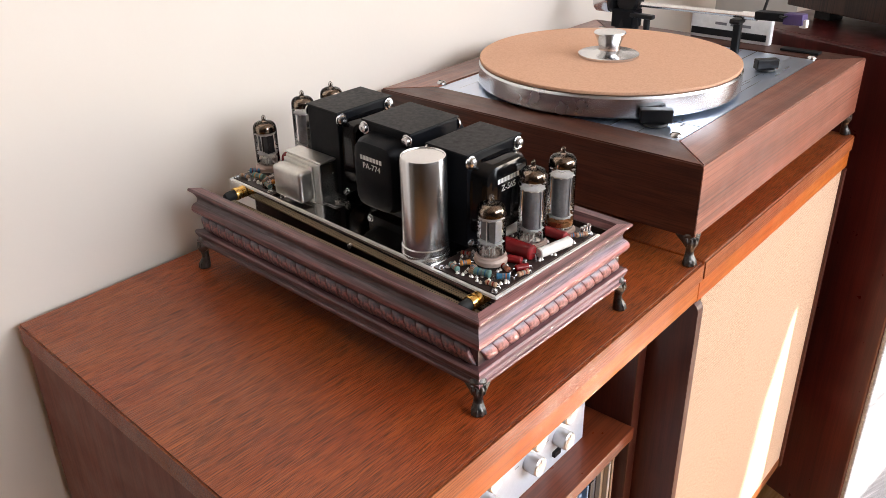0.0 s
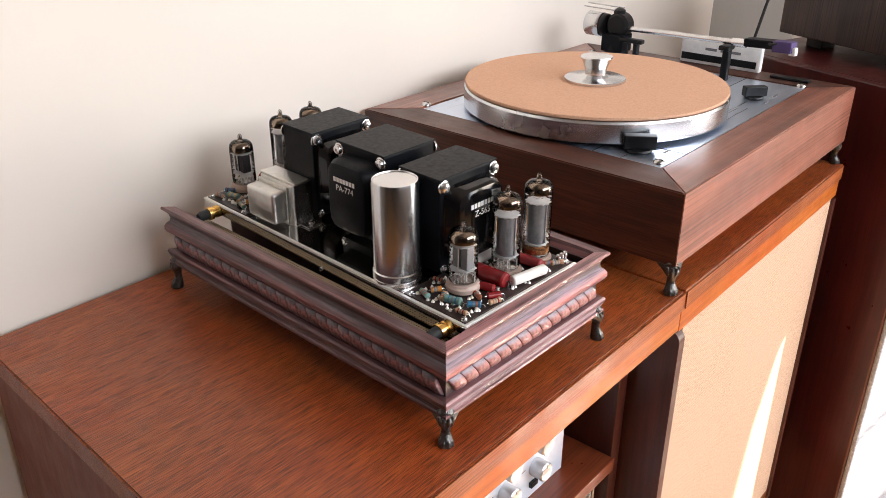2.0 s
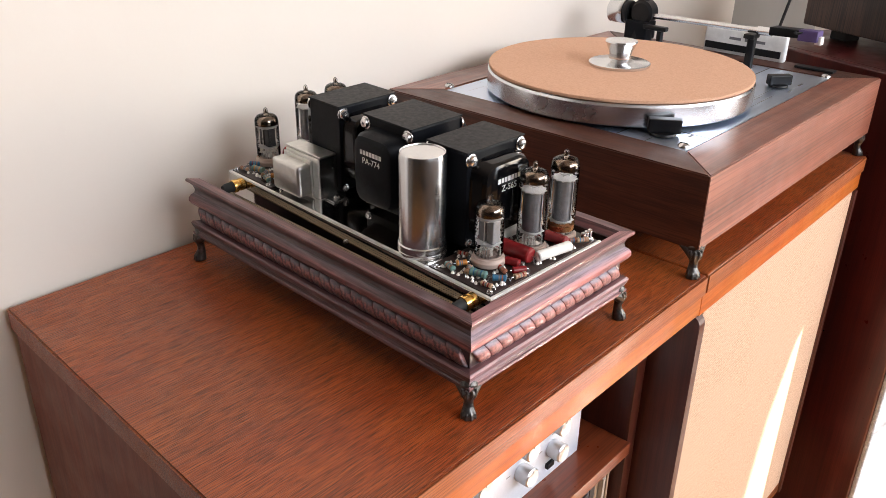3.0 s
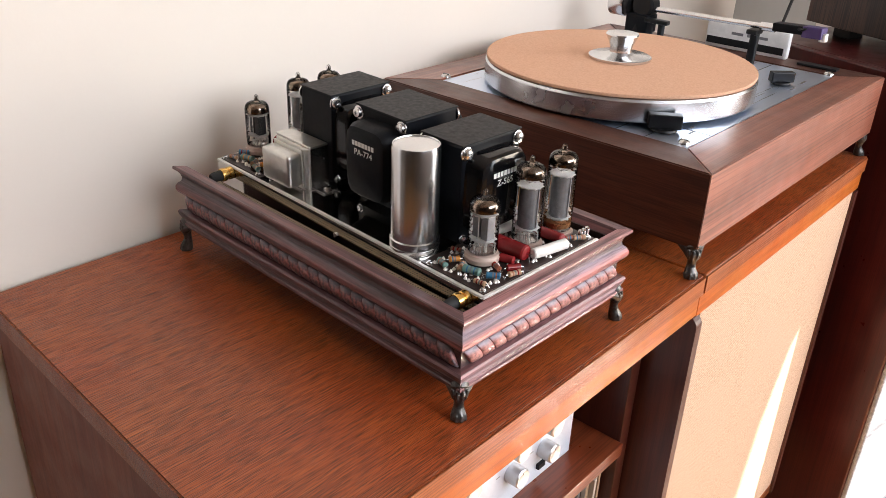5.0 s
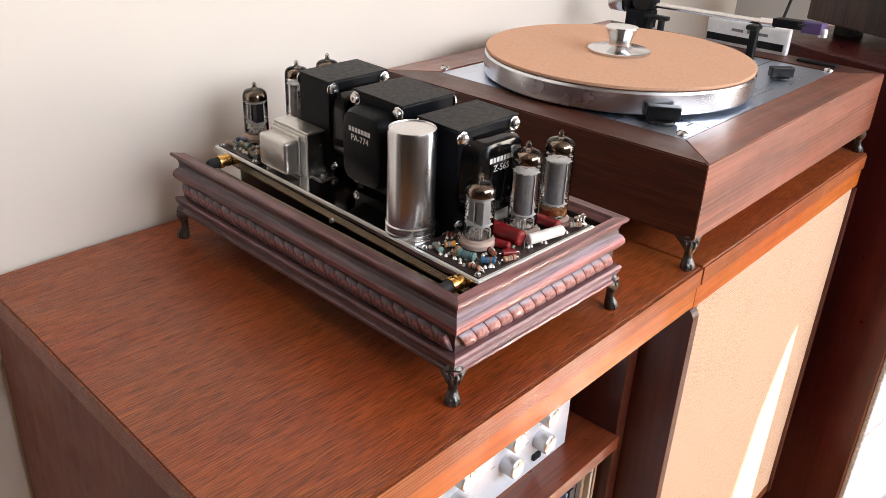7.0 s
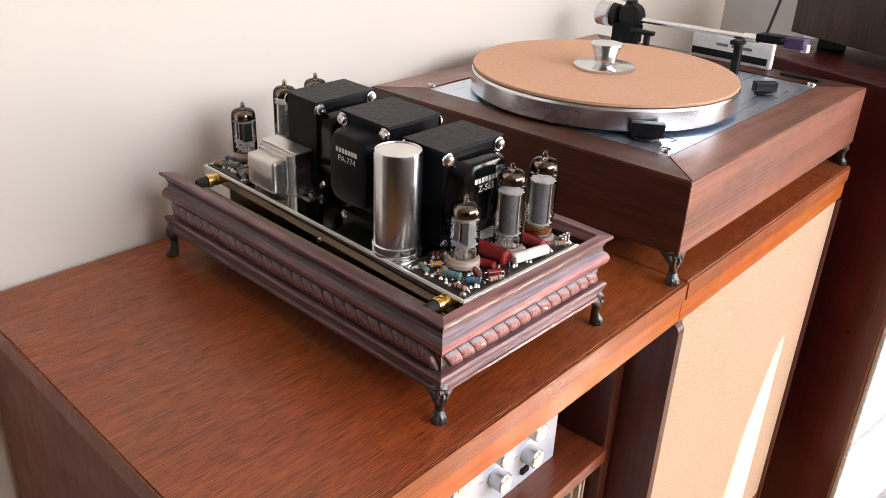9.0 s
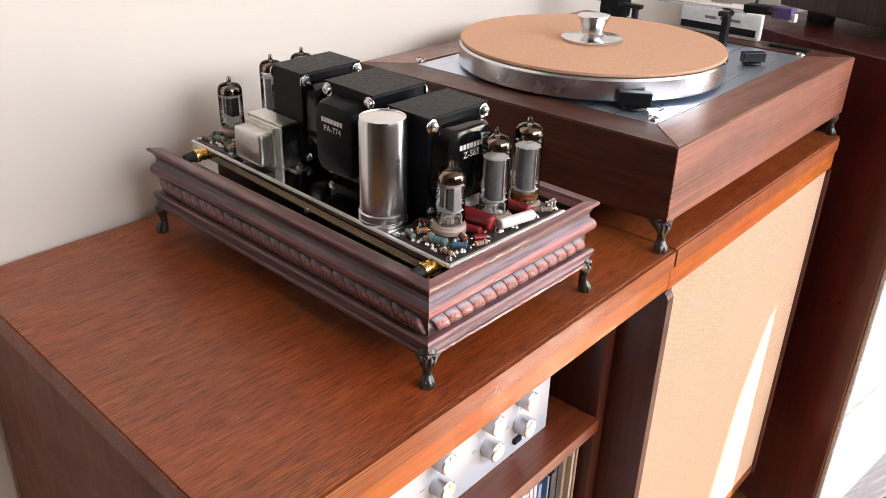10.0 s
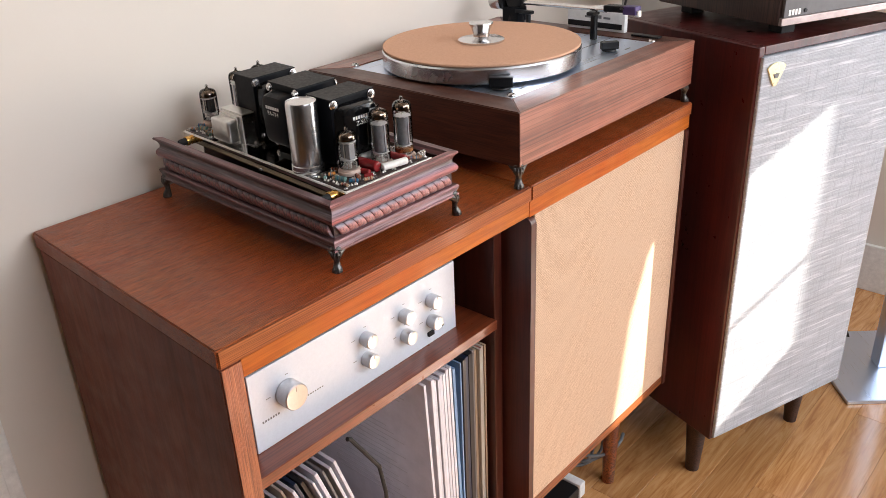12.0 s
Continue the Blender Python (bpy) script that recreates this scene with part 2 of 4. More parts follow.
def glass():
    """Thin clear glass: a Fresnel gloss over a clear pane."""
    n = Nodes("tube_glass")
    clear, gloss, mix, fres = n.add("BsdfTransparent"), n.add("BsdfGlossy", Roughness=0.03), n.add("MixShader"), n.add("Fresnel", IOR=1.33)
    clear.inputs["Color"].default_value = (0.98, 0.98, 0.975, 1)
    n.join(fres.outputs[0], mix.inputs[0])
    n.join(clear.outputs[0], mix.inputs[1])
    n.join(gloss.outputs[0], mix.inputs[2])
    n.join(mix.outputs[0], n.tree.nodes["Material Output"].inputs["Surface"])
    return n.mat


GLASS = glass()


def antique(name, shaded):
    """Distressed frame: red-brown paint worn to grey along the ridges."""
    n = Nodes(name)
    stretch = (0.04, 1, 1) if shaded else (1, 0.04, 1)
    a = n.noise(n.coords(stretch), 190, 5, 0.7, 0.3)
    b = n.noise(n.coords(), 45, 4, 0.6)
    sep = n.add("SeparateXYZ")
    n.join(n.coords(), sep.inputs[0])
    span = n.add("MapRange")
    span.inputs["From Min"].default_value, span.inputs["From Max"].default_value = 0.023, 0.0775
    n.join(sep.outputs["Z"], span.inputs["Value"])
    # paint bands from base to lip, with shade painted into groove and coves
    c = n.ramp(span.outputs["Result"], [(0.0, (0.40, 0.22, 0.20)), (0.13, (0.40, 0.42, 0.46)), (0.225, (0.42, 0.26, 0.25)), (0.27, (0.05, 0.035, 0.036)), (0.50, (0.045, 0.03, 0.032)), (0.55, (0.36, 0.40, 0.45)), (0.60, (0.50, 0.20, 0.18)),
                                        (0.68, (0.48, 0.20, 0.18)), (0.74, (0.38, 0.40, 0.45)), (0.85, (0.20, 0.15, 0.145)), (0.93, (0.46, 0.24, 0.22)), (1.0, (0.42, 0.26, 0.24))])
    # the copy for the long rails is darkened; their shade is in the paint
    c = n.mix(n.ramp(a, [(0.43, (0.92,)), (0.70, (0.32,))] if shaded else [(0.36, (0.85,)), (0.54, (0.0,))]), c, (0.05, 0.03, 0.03))
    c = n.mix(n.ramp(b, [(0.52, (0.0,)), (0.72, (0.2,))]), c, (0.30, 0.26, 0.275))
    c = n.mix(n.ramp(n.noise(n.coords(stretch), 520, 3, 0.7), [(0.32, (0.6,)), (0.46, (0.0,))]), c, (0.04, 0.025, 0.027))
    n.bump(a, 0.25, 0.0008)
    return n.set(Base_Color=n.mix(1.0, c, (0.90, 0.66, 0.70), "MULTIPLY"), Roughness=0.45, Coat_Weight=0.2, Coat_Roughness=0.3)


FRAME_SHADED, FRAME_LIT = antique("antique_paint_x", True), antique("antique_paint_y", False)


def bead_paint(name, shade_level):
    """Rope beads; the argument sets how much shade is put into their colour."""
    n = Nodes(name)
    a = n.noise(n.coords((1, 1, 1)), 230, 4, 0.7)
    c = n.ramp(a, [(0.32 + shade_level, (0.06, 0.03, 0.03)), (0.48 + shade_level, (0.34, 0.135, 0.115)), (0.60 + shade_level, (0.48, 0.21, 0.18)), (0.82 + shade_level, (0.42, 0.36, 0.37))])
    sep = n.add("SeparateXYZ")
    n.join(n.coords(), sep.inputs[0])
    span = n.add("MapRange")
    span.inputs["From Min"].default_value, span.inputs["From Max"].default_value = -0.0065, 0.0065
    n.join(sep.outputs["Z"], span.inputs["Value"])
    # grey-blue towards the upper and lower shoulders
    c = n.mix(n.ramp(span.outputs["Result"], [(0.0, (0.8,)), (0.22, (0.1,)), (0.7, (0.1,)), (0.95, (0.85,))]), c, tuple(v * (1 - 4 * shade_level) for v in (0.32, 0.35, 0.40)))
    n.bump(a, 0.25, 0.0006)
    return n.set(Base_Color=n.mix(1.0, c, (1.0, 0.88, 0.90), "MULTIPLY"), Roughness=0.45, Coat_Weight=0.15, Coat_Roughness=0.3)


# second copy is darker: the long rails' shade painted onto the same beads
BEAD, BEAD_SHADED = bead_paint("worn_bead_paint", 0.0), bead_paint("glazed_bead_paint", 0.10)

# ---- building helpers ----
ORIGIN = {}


def thing(name, at, label, category, group="", kind="", m=None):
    """A top-level Empty at its base; its parts are built in world places, or about its origin when m is given."""
    ob = new(name)
    ob.empty_display_size = 0.02
    if m is None:
        ob.location = at
        ORIGIN[ob.name] = Vector(at)
    else:
        ob.matrix_basis = m
        ORIGIN[ob.name] = Vector((0, 0, 0))
    return tagged(ob, label, category, group, kind)


def part(name, bm, material, parent=None, label="", smooth=None, local=False):
    """Links a bmesh as one mesh object under its thing or part."""
    origin = ORIGIN[parent.name] if parent else Vector((0, 0, 0))
    if not local:
        bmesh.ops.translate(bm, verts=bm.verts, vec=-origin)
    bmesh.ops.recalc_face_normals(bm, faces=bm.faces)
    mesh = bpy.data.meshes.new(name)
    bm.to_mesh(mesh)
    bm.free()
    mesh.materials.append(material)
    if smooth:
        for p in mesh.polygons:
            p.use_smooth = True
        mesh.set_sharp_from_angle(angle=radians(smooth))
    ob = new(name, mesh)
    ORIGIN[ob.name] = origin
    if parent:
        ob.parent = parent
    if label:
        ob["label"] = label
    return ob


def repeat(ob, m, parent):
    """One more piece on the same mesh."""
    twin = new(ob.name.split(".")[0], ob.data)
    twin.parent, twin.matrix_basis = parent, m
    return twin


def box(x0, x1, y0, y1, z0, z1, bevel=0.0, seg=2, bm=None):
    own = bmesh.new()
    bmesh.ops.create_cube(own, size=1)
    for v in own.verts:
        v.co = ((x0 + x1) / 2 + v.co.x * (x1 - x0), (y0 + y1) / 2 + v.co.y * (y1 - y0), (z0 + z1) / 2 + v.co.z * (z1 - z0))
    if bevel:
        bmesh.ops.bevel(own, geom=own.edges[:], offset=bevel, segments=seg, affect="EDGES", profile=0.6)
    return add_to(bm, own)


def add_to(bm, own):
    if bm is None:
        return own
    mesh = bpy.data.meshes.new("joined")
    own.to_mesh(mesh)
    own.free()
    bm.from_mesh(mesh)
    bpy.data.meshes.remove(mesh)
    return bm


def rings(sections, closed_ends=True, bm=None, loop=False):
    """A skin over rings of points, each with the same count."""
    own = bmesh.new()
    rows = [[own.verts.new(p) for p in s] for s in sections]
    n = len(rows[0])
    pairs = list(zip(rows, rows[1:] + rows[:1])) if loop else list(zip(rows, rows[1:]))
    for a, b in pairs:
        for i in range(n):
            own.faces.new((a[i], a[(i + 1) % n], b[(i + 1) % n], b[i]))
    if closed_ends and not loop:
        own.faces.new(rows[0][::-1])
        own.faces.new(rows[-1])
    return add_to(bm, own)


def lathe(profile, at, seg=32, bm=None, m=None):
    """A turned form about a vertical axis; profile: (radius, height) from bottom to top."""
    secs = []
    for r, h in profile:
        secs.append([Vector((r * math.cos(2 * math.pi * i / seg), r * math.sin(2 * math.pi * i / seg), h)) for i in range(seg)])
    own = rings(secs)
    if m is not None:
        bmesh.ops.transform(own, matrix=m, verts=own.verts)
    bmesh.ops.translate(own, verts=own.verts, vec=at)
    return add_to(bm, own)


def sweep(points, radii, seg=10, bm=None):
    """A round bar of changing thickness through the points."""
    pts = [Vector(p) for p in points]
    if isinstance(radii, (int, float)):
        radii = [radii] * len(pts)
    secs = []
    for i, p in enumerate(pts):
        way = (pts[min(i + 1, len(pts) - 1)] - pts[max(i - 1, 0)]).normalized()
        side = way.cross(Vector((0, 0, 1)) if abs(way.z) < 0.9 else Vector((0, 1, 0))).normalized()
        up = side.cross(way).normalized()
        secs.append([p + radii[i] * (math.cos(2 * math.pi * k / seg) * side + math.sin(2 * math.pi * k / seg) * up) for k in range(seg)])
    return rings(secs, bm=bm)


def prism(outline, z0, z1, bevel=0.0, bm=None):
    """An upright block over an outline of (x, y)."""
    own = rings([[Vector((x, y, z0)) for x, y in outline], [Vector((x, y, z1)) for x, y in outline]])
    if bevel:
        bmesh.ops.bevel(own, geom=own.edges[:], offset=bevel, segments=2, affect="EDGES")
    return add_to(bm, own)


def words(text, size, m, material, parent, name="lettering"):
    """Flat letters in the built-in font, as a mesh part."""
    curve = bpy.data.curves.new(name, "FONT")
    curve.body, curve.size, curve.extrude = text, size, 0.0001
    curve.align_x = curve.align_y = "CENTER"
    tmp = new("tmp", curve)
    mesh = bpy.data.meshes.new_from_object(tmp.evaluated_get(bpy.context.evaluated_depsgraph_get()))
    bpy.data.objects.remove(tmp)
    bm = bmesh.new()
    bm.from_mesh(mesh)
    bmesh.ops.transform(bm, matrix=m, verts=bm.verts)
    return part(name, bm, material, parent)


def structure(name, bm, material, label, category):
    return tagged(part(name, bm, material), label, category, kind="structure")


def turned_box(m, x0, x1, y0, y1, z0, z1, bevel=0.0, bm=None):
    own = box(x0, x1, y0, y1, z0, z1, bevel)
    bmesh.ops.transform(own, matrix=m, verts=own.verts)
    return add_to(bm, own)

# ---- the room ----
TOP = 0.81
structure("wall_west", box(-0.775, -0.655, -0.09, 1.57, 0.0, 2.5), WALL, "warm white plaster wall behind the cabinets", "wall")
structure("wall_west_south", box(-0.775, -0.655, -4.5, -0.09, 0.0, 2.5), TAUPE, "unseen taupe wall past the casing, dark to cut bounce light", "wall")
structure("wall_recess", box(-0.775, -0.70, 1.57, 2.2, 0.0, 2.5), GREIGE, "grey-beige wall, darker than the rest, set slightly back", "wall")
structure("wall_south", box(-0.775, 2.0, -4.62, -4.5, 0.0, 2.5), TAUPE, "unseen taupe end wall, dark to cut bounce light", "wall")
structure("ceiling", box(-0.775, 2.12, -4.62, 2.32, 2.5, 2.6), CEILING, "plain matt ceiling", "ceiling")
structure("floor_base", box(-0.775, 2.12, -4.62, 2.32, -0.14, -0.012), DARK_WOOD, "dark subfloor under the oak boards", "floor")


def wall_with_openings(name, along, at, thick, a0, a1, holes, label):
    """A wall in pieces round rectangular openings, given in order; along: the axis it runs on."""
    bm = bmesh.new()
    blocks, last = [], a0
    for h0, h1, s, t in holes:
        blocks += [(last, h0, 0, 2.5), (h0, h1, 0, s), (h0, h1, t, 2.5)]
        last = h1
    for lo, hi, z0, z1 in blocks + [(last, a1, 0, 2.5)]:
        if along == "x":
            box(lo, hi, at, at + thick, z0, z1, bm=bm)
        else:
            box(at, at + thick, lo, hi, z0, z1, bm=bm)
    return structure(name, bm, TAUPE if along == "y" else WALL, label, "wall")


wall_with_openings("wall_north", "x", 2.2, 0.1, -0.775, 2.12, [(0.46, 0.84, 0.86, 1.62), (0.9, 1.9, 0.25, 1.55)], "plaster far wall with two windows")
wall_with_openings("wall_east", "y", 2.0, 0.12, -4.62, 2.2, [(-0.35, 2.1, 1.45, 2.42)], "unseen taupe wall with a wide bright window")
win = tagged(new("window_1"), "unseen slim window, half covered by a curtain shaped for the sun patches", "window", kind="structure")
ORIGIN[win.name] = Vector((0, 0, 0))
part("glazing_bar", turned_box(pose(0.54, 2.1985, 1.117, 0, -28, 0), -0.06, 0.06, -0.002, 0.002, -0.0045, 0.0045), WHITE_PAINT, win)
# unseen curtains, valance and sill: a gap widening downward, shaped for the sun patches
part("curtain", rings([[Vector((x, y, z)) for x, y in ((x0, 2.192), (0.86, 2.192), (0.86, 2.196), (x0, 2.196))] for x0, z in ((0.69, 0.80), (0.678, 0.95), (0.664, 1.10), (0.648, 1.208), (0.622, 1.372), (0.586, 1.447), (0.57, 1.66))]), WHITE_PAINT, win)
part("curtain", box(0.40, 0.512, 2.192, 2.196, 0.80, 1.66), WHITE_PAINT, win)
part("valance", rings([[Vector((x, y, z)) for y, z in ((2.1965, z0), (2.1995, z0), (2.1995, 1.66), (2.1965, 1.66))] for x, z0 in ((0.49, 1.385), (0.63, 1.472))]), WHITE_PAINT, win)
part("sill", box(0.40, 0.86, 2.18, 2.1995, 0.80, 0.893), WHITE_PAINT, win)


def sash(name, along, at, a0, a1, z0, z1, label):
    w = tagged(new(name), label, "window", kind="structure")
    ORIGIN[w.name] = Vector((0, 0, 0))
    fr = bmesh.new()
    for lo, hi, lz, hz in ((a0, a0 + 0.04, z0, z1), (a1 - 0.04, a1, z0, z1), (a0 + 0.04, a1 - 0.04, z0, z0 + 0.04), (a0 + 0.04, a1 - 0.04, z1 - 0.04, z1)):
        if along == "x":
            box(lo, hi, at, at + 0.03, lz, hz, bm=fr)
        else:
            box(at, at + 0.03, lo, hi, lz, hz, bm=fr)
    part("window_frame", fr, WHITE_PAINT, w)


sash("window_2", "x", 2.25, 0.9, 1.9, 0.25, 1.55, "wide white-framed window full of daylight")
sash("window_3", "y", 2.04, -0.35, 2.1, 1.45, 2.42, "white-framed side window full of daylight")


# unseen glowing sheet outside the side window; it also blocks the sun
def glowing_sheet():
    n = Nodes("hazy_sky")
    e = n.add("Emission", Strength=1.4)
    e.inputs["Color"].default_value = (0.93, 0.96, 1.0, 1)
    n.join(e.outputs[0], n.tree.nodes["Material Output"].inputs["Surface"])
    return n.mat


tagged(part("backdrop", box(2.6, 2.62, -2.2, 2.6, 0.4, 3.0), glowing_sheet()), "unseen glowing sheet outside the wide window, blocking the sun", "sky", kind="structure")
# white casing on the wall beside the cabinet
cas = bmesh.new()
for y0, y1, d in ((-0.10, 0.080, 0.012), (-0.10, 0.062, 0.018), (-0.10, 0.050, 0.014), (-0.10, 0.044, 0.022)):
    box(-0.6545, -0.655 + d, y0, y1, 0.0, 2.2, 0.002, bm=cas)
structure("trim", cas, WHITE_PAINT, "white painted door casing with stepped mouldings", "trim")
structure("baseboard", box(-0.654, 0.39, 2.184, 2.199, 0.0, 0.14, 0.003), WHITE_PAINT, "white painted baseboard along the far wall", "baseboard")


# ---- the record cabinet ----
def record_cabinet():
    c = thing("record_cabinet", (-0.44, 0.4, 0.0), "reddish stained wooden cabinet with open record shelves", "cabinet")
    part("top_board", prism([(-0.645, 0.1765), (-0.247, 0.1555), (-0.247, 0.6385), (-0.645, 0.6385)], 0.789, TOP, 0.0015), WALNUT_TOP, c)
    part("top_edge", box(-0.2468, -0.2455, 0.1575, 0.6375, 0.7905, 0.8085, 0.0005), EDGE_WOOD, c, "front edge band with open oak grain")
    part("side_panel", prism([(-0.638, 0.1773), (-0.247, 0.1567), (-0.247, 0.180), (-0.638, 0.196)], 0.235, 0.789, 0.001), STAINED_UP, c)
    # darker than the near panel: the cabinet's inner shade is in the maroon
    part("side_panel", box(-0.61, -0.292, 0.618, 0.635, 0.235, 0.789, 0.001), MAROON, c)
    part("front_edge", box(-0.2468, -0.2457, 0.1575, 0.1795, 0.236, 0.788), EDGE_UP, c)
    part("front_rail", box(-0.268, -0.2475, 0.1805, 0.6365, 0.7685, 0.7888, 0.001), RAIL_WOOD, c)
    part("shelf", box(-0.598, -0.288, 0.197, 0.618, 0.591, 0.606, 0.001), SHELF_WOOD, c)
    part("shelf_nosing", box(-0.30, -0.2875, 0.1808, 0.1968, 0.591, 0.606), SHELF_WOOD, c)
    part("bottom_board", box(-0.598, -0.26, 0.197, 0.618, 0.235, 0.254, 0.001), TOP_LONG, c)
    part("back_panel", box(-0.606, -0.599, 0.197, 0.618, 0.254, 0.789), DARK_WOOD, c)
    for x in (-0.59, -0.30):
        for y in (0.21, 0.59):
            part("leg", lathe([(0.011, 0.0), (0.012, 0.01), (0.019, 0.235)], (x, y, 0.0), 20), TOP_LONG, c, smooth=40)
    return c


record_cabinet()


def speaker_cabinet():
    c = thing("speaker_cabinet", (-0.44, 0.865, 0.0), "wooden loudspeaker cabinet with tan woven grille on tapered legs", "speaker")
    part("top_board", box(-0.645, -0.247, 0.6405, 1.092, 0.789, TOP, 0.0015), WALNUT_TOP, c)
    part("top_edge", box(-0.2468, -0.2455, 0.6415, 1.091, 0.7905, 0.8085, 0.0005), EDGE_WOOD, c)
    part("front_rail", box(-0.268, -0.2475, 0.6375, 1.091, 0.7665, 0.7888, 0.001), RAIL_WOOD, c)
    side = box(-0.64, -0.246, 0.640, 0.6515, 0.255, 0.764, 0.0)
    edge = [e for e in side.edges if all(v.co.x > -0.25 and v.co.z > 0.76 for v in e.verts)]
    bmesh.ops.bevel(side, geom=edge, offset=0.012, segments=5, affect="EDGES", profile=0.5)
    part("side_panel", side, MAROON, c)
    part("side_panel", box(-0.64, -0.246, 1.081, 1.091, 0.255, 0.764, 0.001), MAROON, c)
    part("bottom_board", box(-0.64, -0.249, 0.6517, 1.0808, 0.255, 0.272, 0.001), TOP_LONG, c)
    part("upper_board", box(-0.64, -0.2685, 0.6517, 1.0808, 0.752, 0.7664), DARK_WOOD, c)
    part("back_panel", box(-0.64, -0.63, 0.6517, 1.0808, 0.272, 0.752), DARK_WOOD, c)
    part("grille", box(-0.262, -0.2495, 0.6519, 1.0806, 0.2722, 0.7661, 0.0015), CANE, c, "tan woven grille cloth")
    for x in (-0.59, -0.327):
        for y in (0.70, 1.04):
            part("leg", lathe([(0.012, 0.0), (0.0125, 0.012), (0.02, 0.255)], (x, y, 0.0), 20), TOP_LONG, c, smooth=40)
    return c


speaker_cabinet()

# ---- the big loudspeaker ----
SP = pose(-0.163, 1.136, 0, 0, 0, 70.8)


def big_speaker():
    c = thing("floor_speaker", None, "red-stained wooden floor loudspeaker with grey tweed grille", "speaker", m=SP)
    w, d, z0, z1, t = 0.382, 0.34, 0.127, 0.900, 0.014
    part("side_panel", box(0, t, 0, d, z0, z1, 0.002), RED_WOOD, c)
    part("side_panel", box(w - t, w, 0, d, z0, z1, 0.002), RED_WOOD, c)
    part("top_panel", box(t + 0.0002, w - t - 0.0002, 0, d, z1 - t, z1, 0.001), RED_WOOD, c)
    part("bottom_panel", box(t + 0.0002, w - t - 0.0002, 0, d, z0, z0 + t, 0.001), RED_WOOD, c)
    part("back_panel", box(t, w - t, d - 0.012, d - 0.001, z0 + t, z1 - t), DARK_WOOD, c)
    part("grille", box(0.006, w - 0.004, -0.006, 0.012, z0 + 0.004, z1 - 0.016, 0.003), TWEED, c, "grey and white tweed grille cloth")
    b = part("badge", prism([(0.0, -0.004), (0.004, -0.0035), (0.022, 0.028), (0.013, 0.0335), (0.0, 0.0355), (-0.013, 0.0335), (-0.022, 0.028), (-0.004, -0.0035)], 0, 0.003, 0.0008), BADGE_GOLD, c, "pale gold fan-shaped badge", local=True)
    b.matrix_basis = Matrix.Translation((0.036, -0.0062, z1 - 0.062)) @ Euler((radians(90), 0, 0)).to_matrix().to_4x4()
    e = part("emblem", prism([(-0.0035, 0.010), (0.0035, 0.010), (0.0065, 0.017), (-0.0065, 0.017)], 0.003, 0.0042), DARK_INK, b)
    for x in (0.03, w - 0.05):
        for y in (0.06, d - 0.05):
            part("leg", lathe([(0.014, 0.0), (0.0145, 0.01), (0.022, z0)], (x, y, 0.0), 20), DARK_WOOD, c, smooth=40)


big_speaker()


def tuner():
    c = thing("stereo_unit", None, "dark wood-cased stereo unit with grey front on rubber pads", "hi-fi unit", m=pose(-0.163, 1.206, 0.9, 0, 0, 67))
    w, d, h = 0.42, 0.298, 0.15
    part("case", box(0, w, 0.004, d, 0.02, h, 0.002), CASE_WOOD, c)
    f = part("front_panel", box(0.006, w - 0.006, -0.002, 0.0038, 0.033, h - 0.006, 0.001), SLATE, c)
    part("trim_strip", box(0.002, w - 0.002, -0.003, 0.0038, 0.0205, 0.0325, 0.001), TRIM_METAL, c)
    for i, x in enumerate((0.016, 0.023, 0.030, 0.037)):
        part("logo_bar", box(x, x + 0.0045, -0.0025, -0.002, 0.036, 0.045), INK, f)
    part("dial", lathe([(0.003, 0), (0.003, 0.002)], (0, 0, 0), 16, m=pose(0.052, -0.002, 0.041, 90)), BLACK_PLASTIC, f)
    for x in (0.05, w - 0.05):
        for y in (0.04, d - 0.04):
            part("pad", box(x - 0.015, x + 0.015, y - 0.015, y + 0.015, 0, 0.0198, 0.002), RUBBER, c)


tuner()


def stand():
    c = thing("steel_stand", None, "brushed steel stand with square floor plate and post", "stand", m=pose(-0.012, 1.812, 0, 0, 0, 41))
    part("base_plate", box(-0.15, 0.15, -0.15, 0.15, 0, 0.009, 0.002), BRUSHED, c)
    part("post", box(-0.02, 0.02, -0.02, 0.02, 0.009, 0.8, 0.003), BRUSHED, c)


stand()


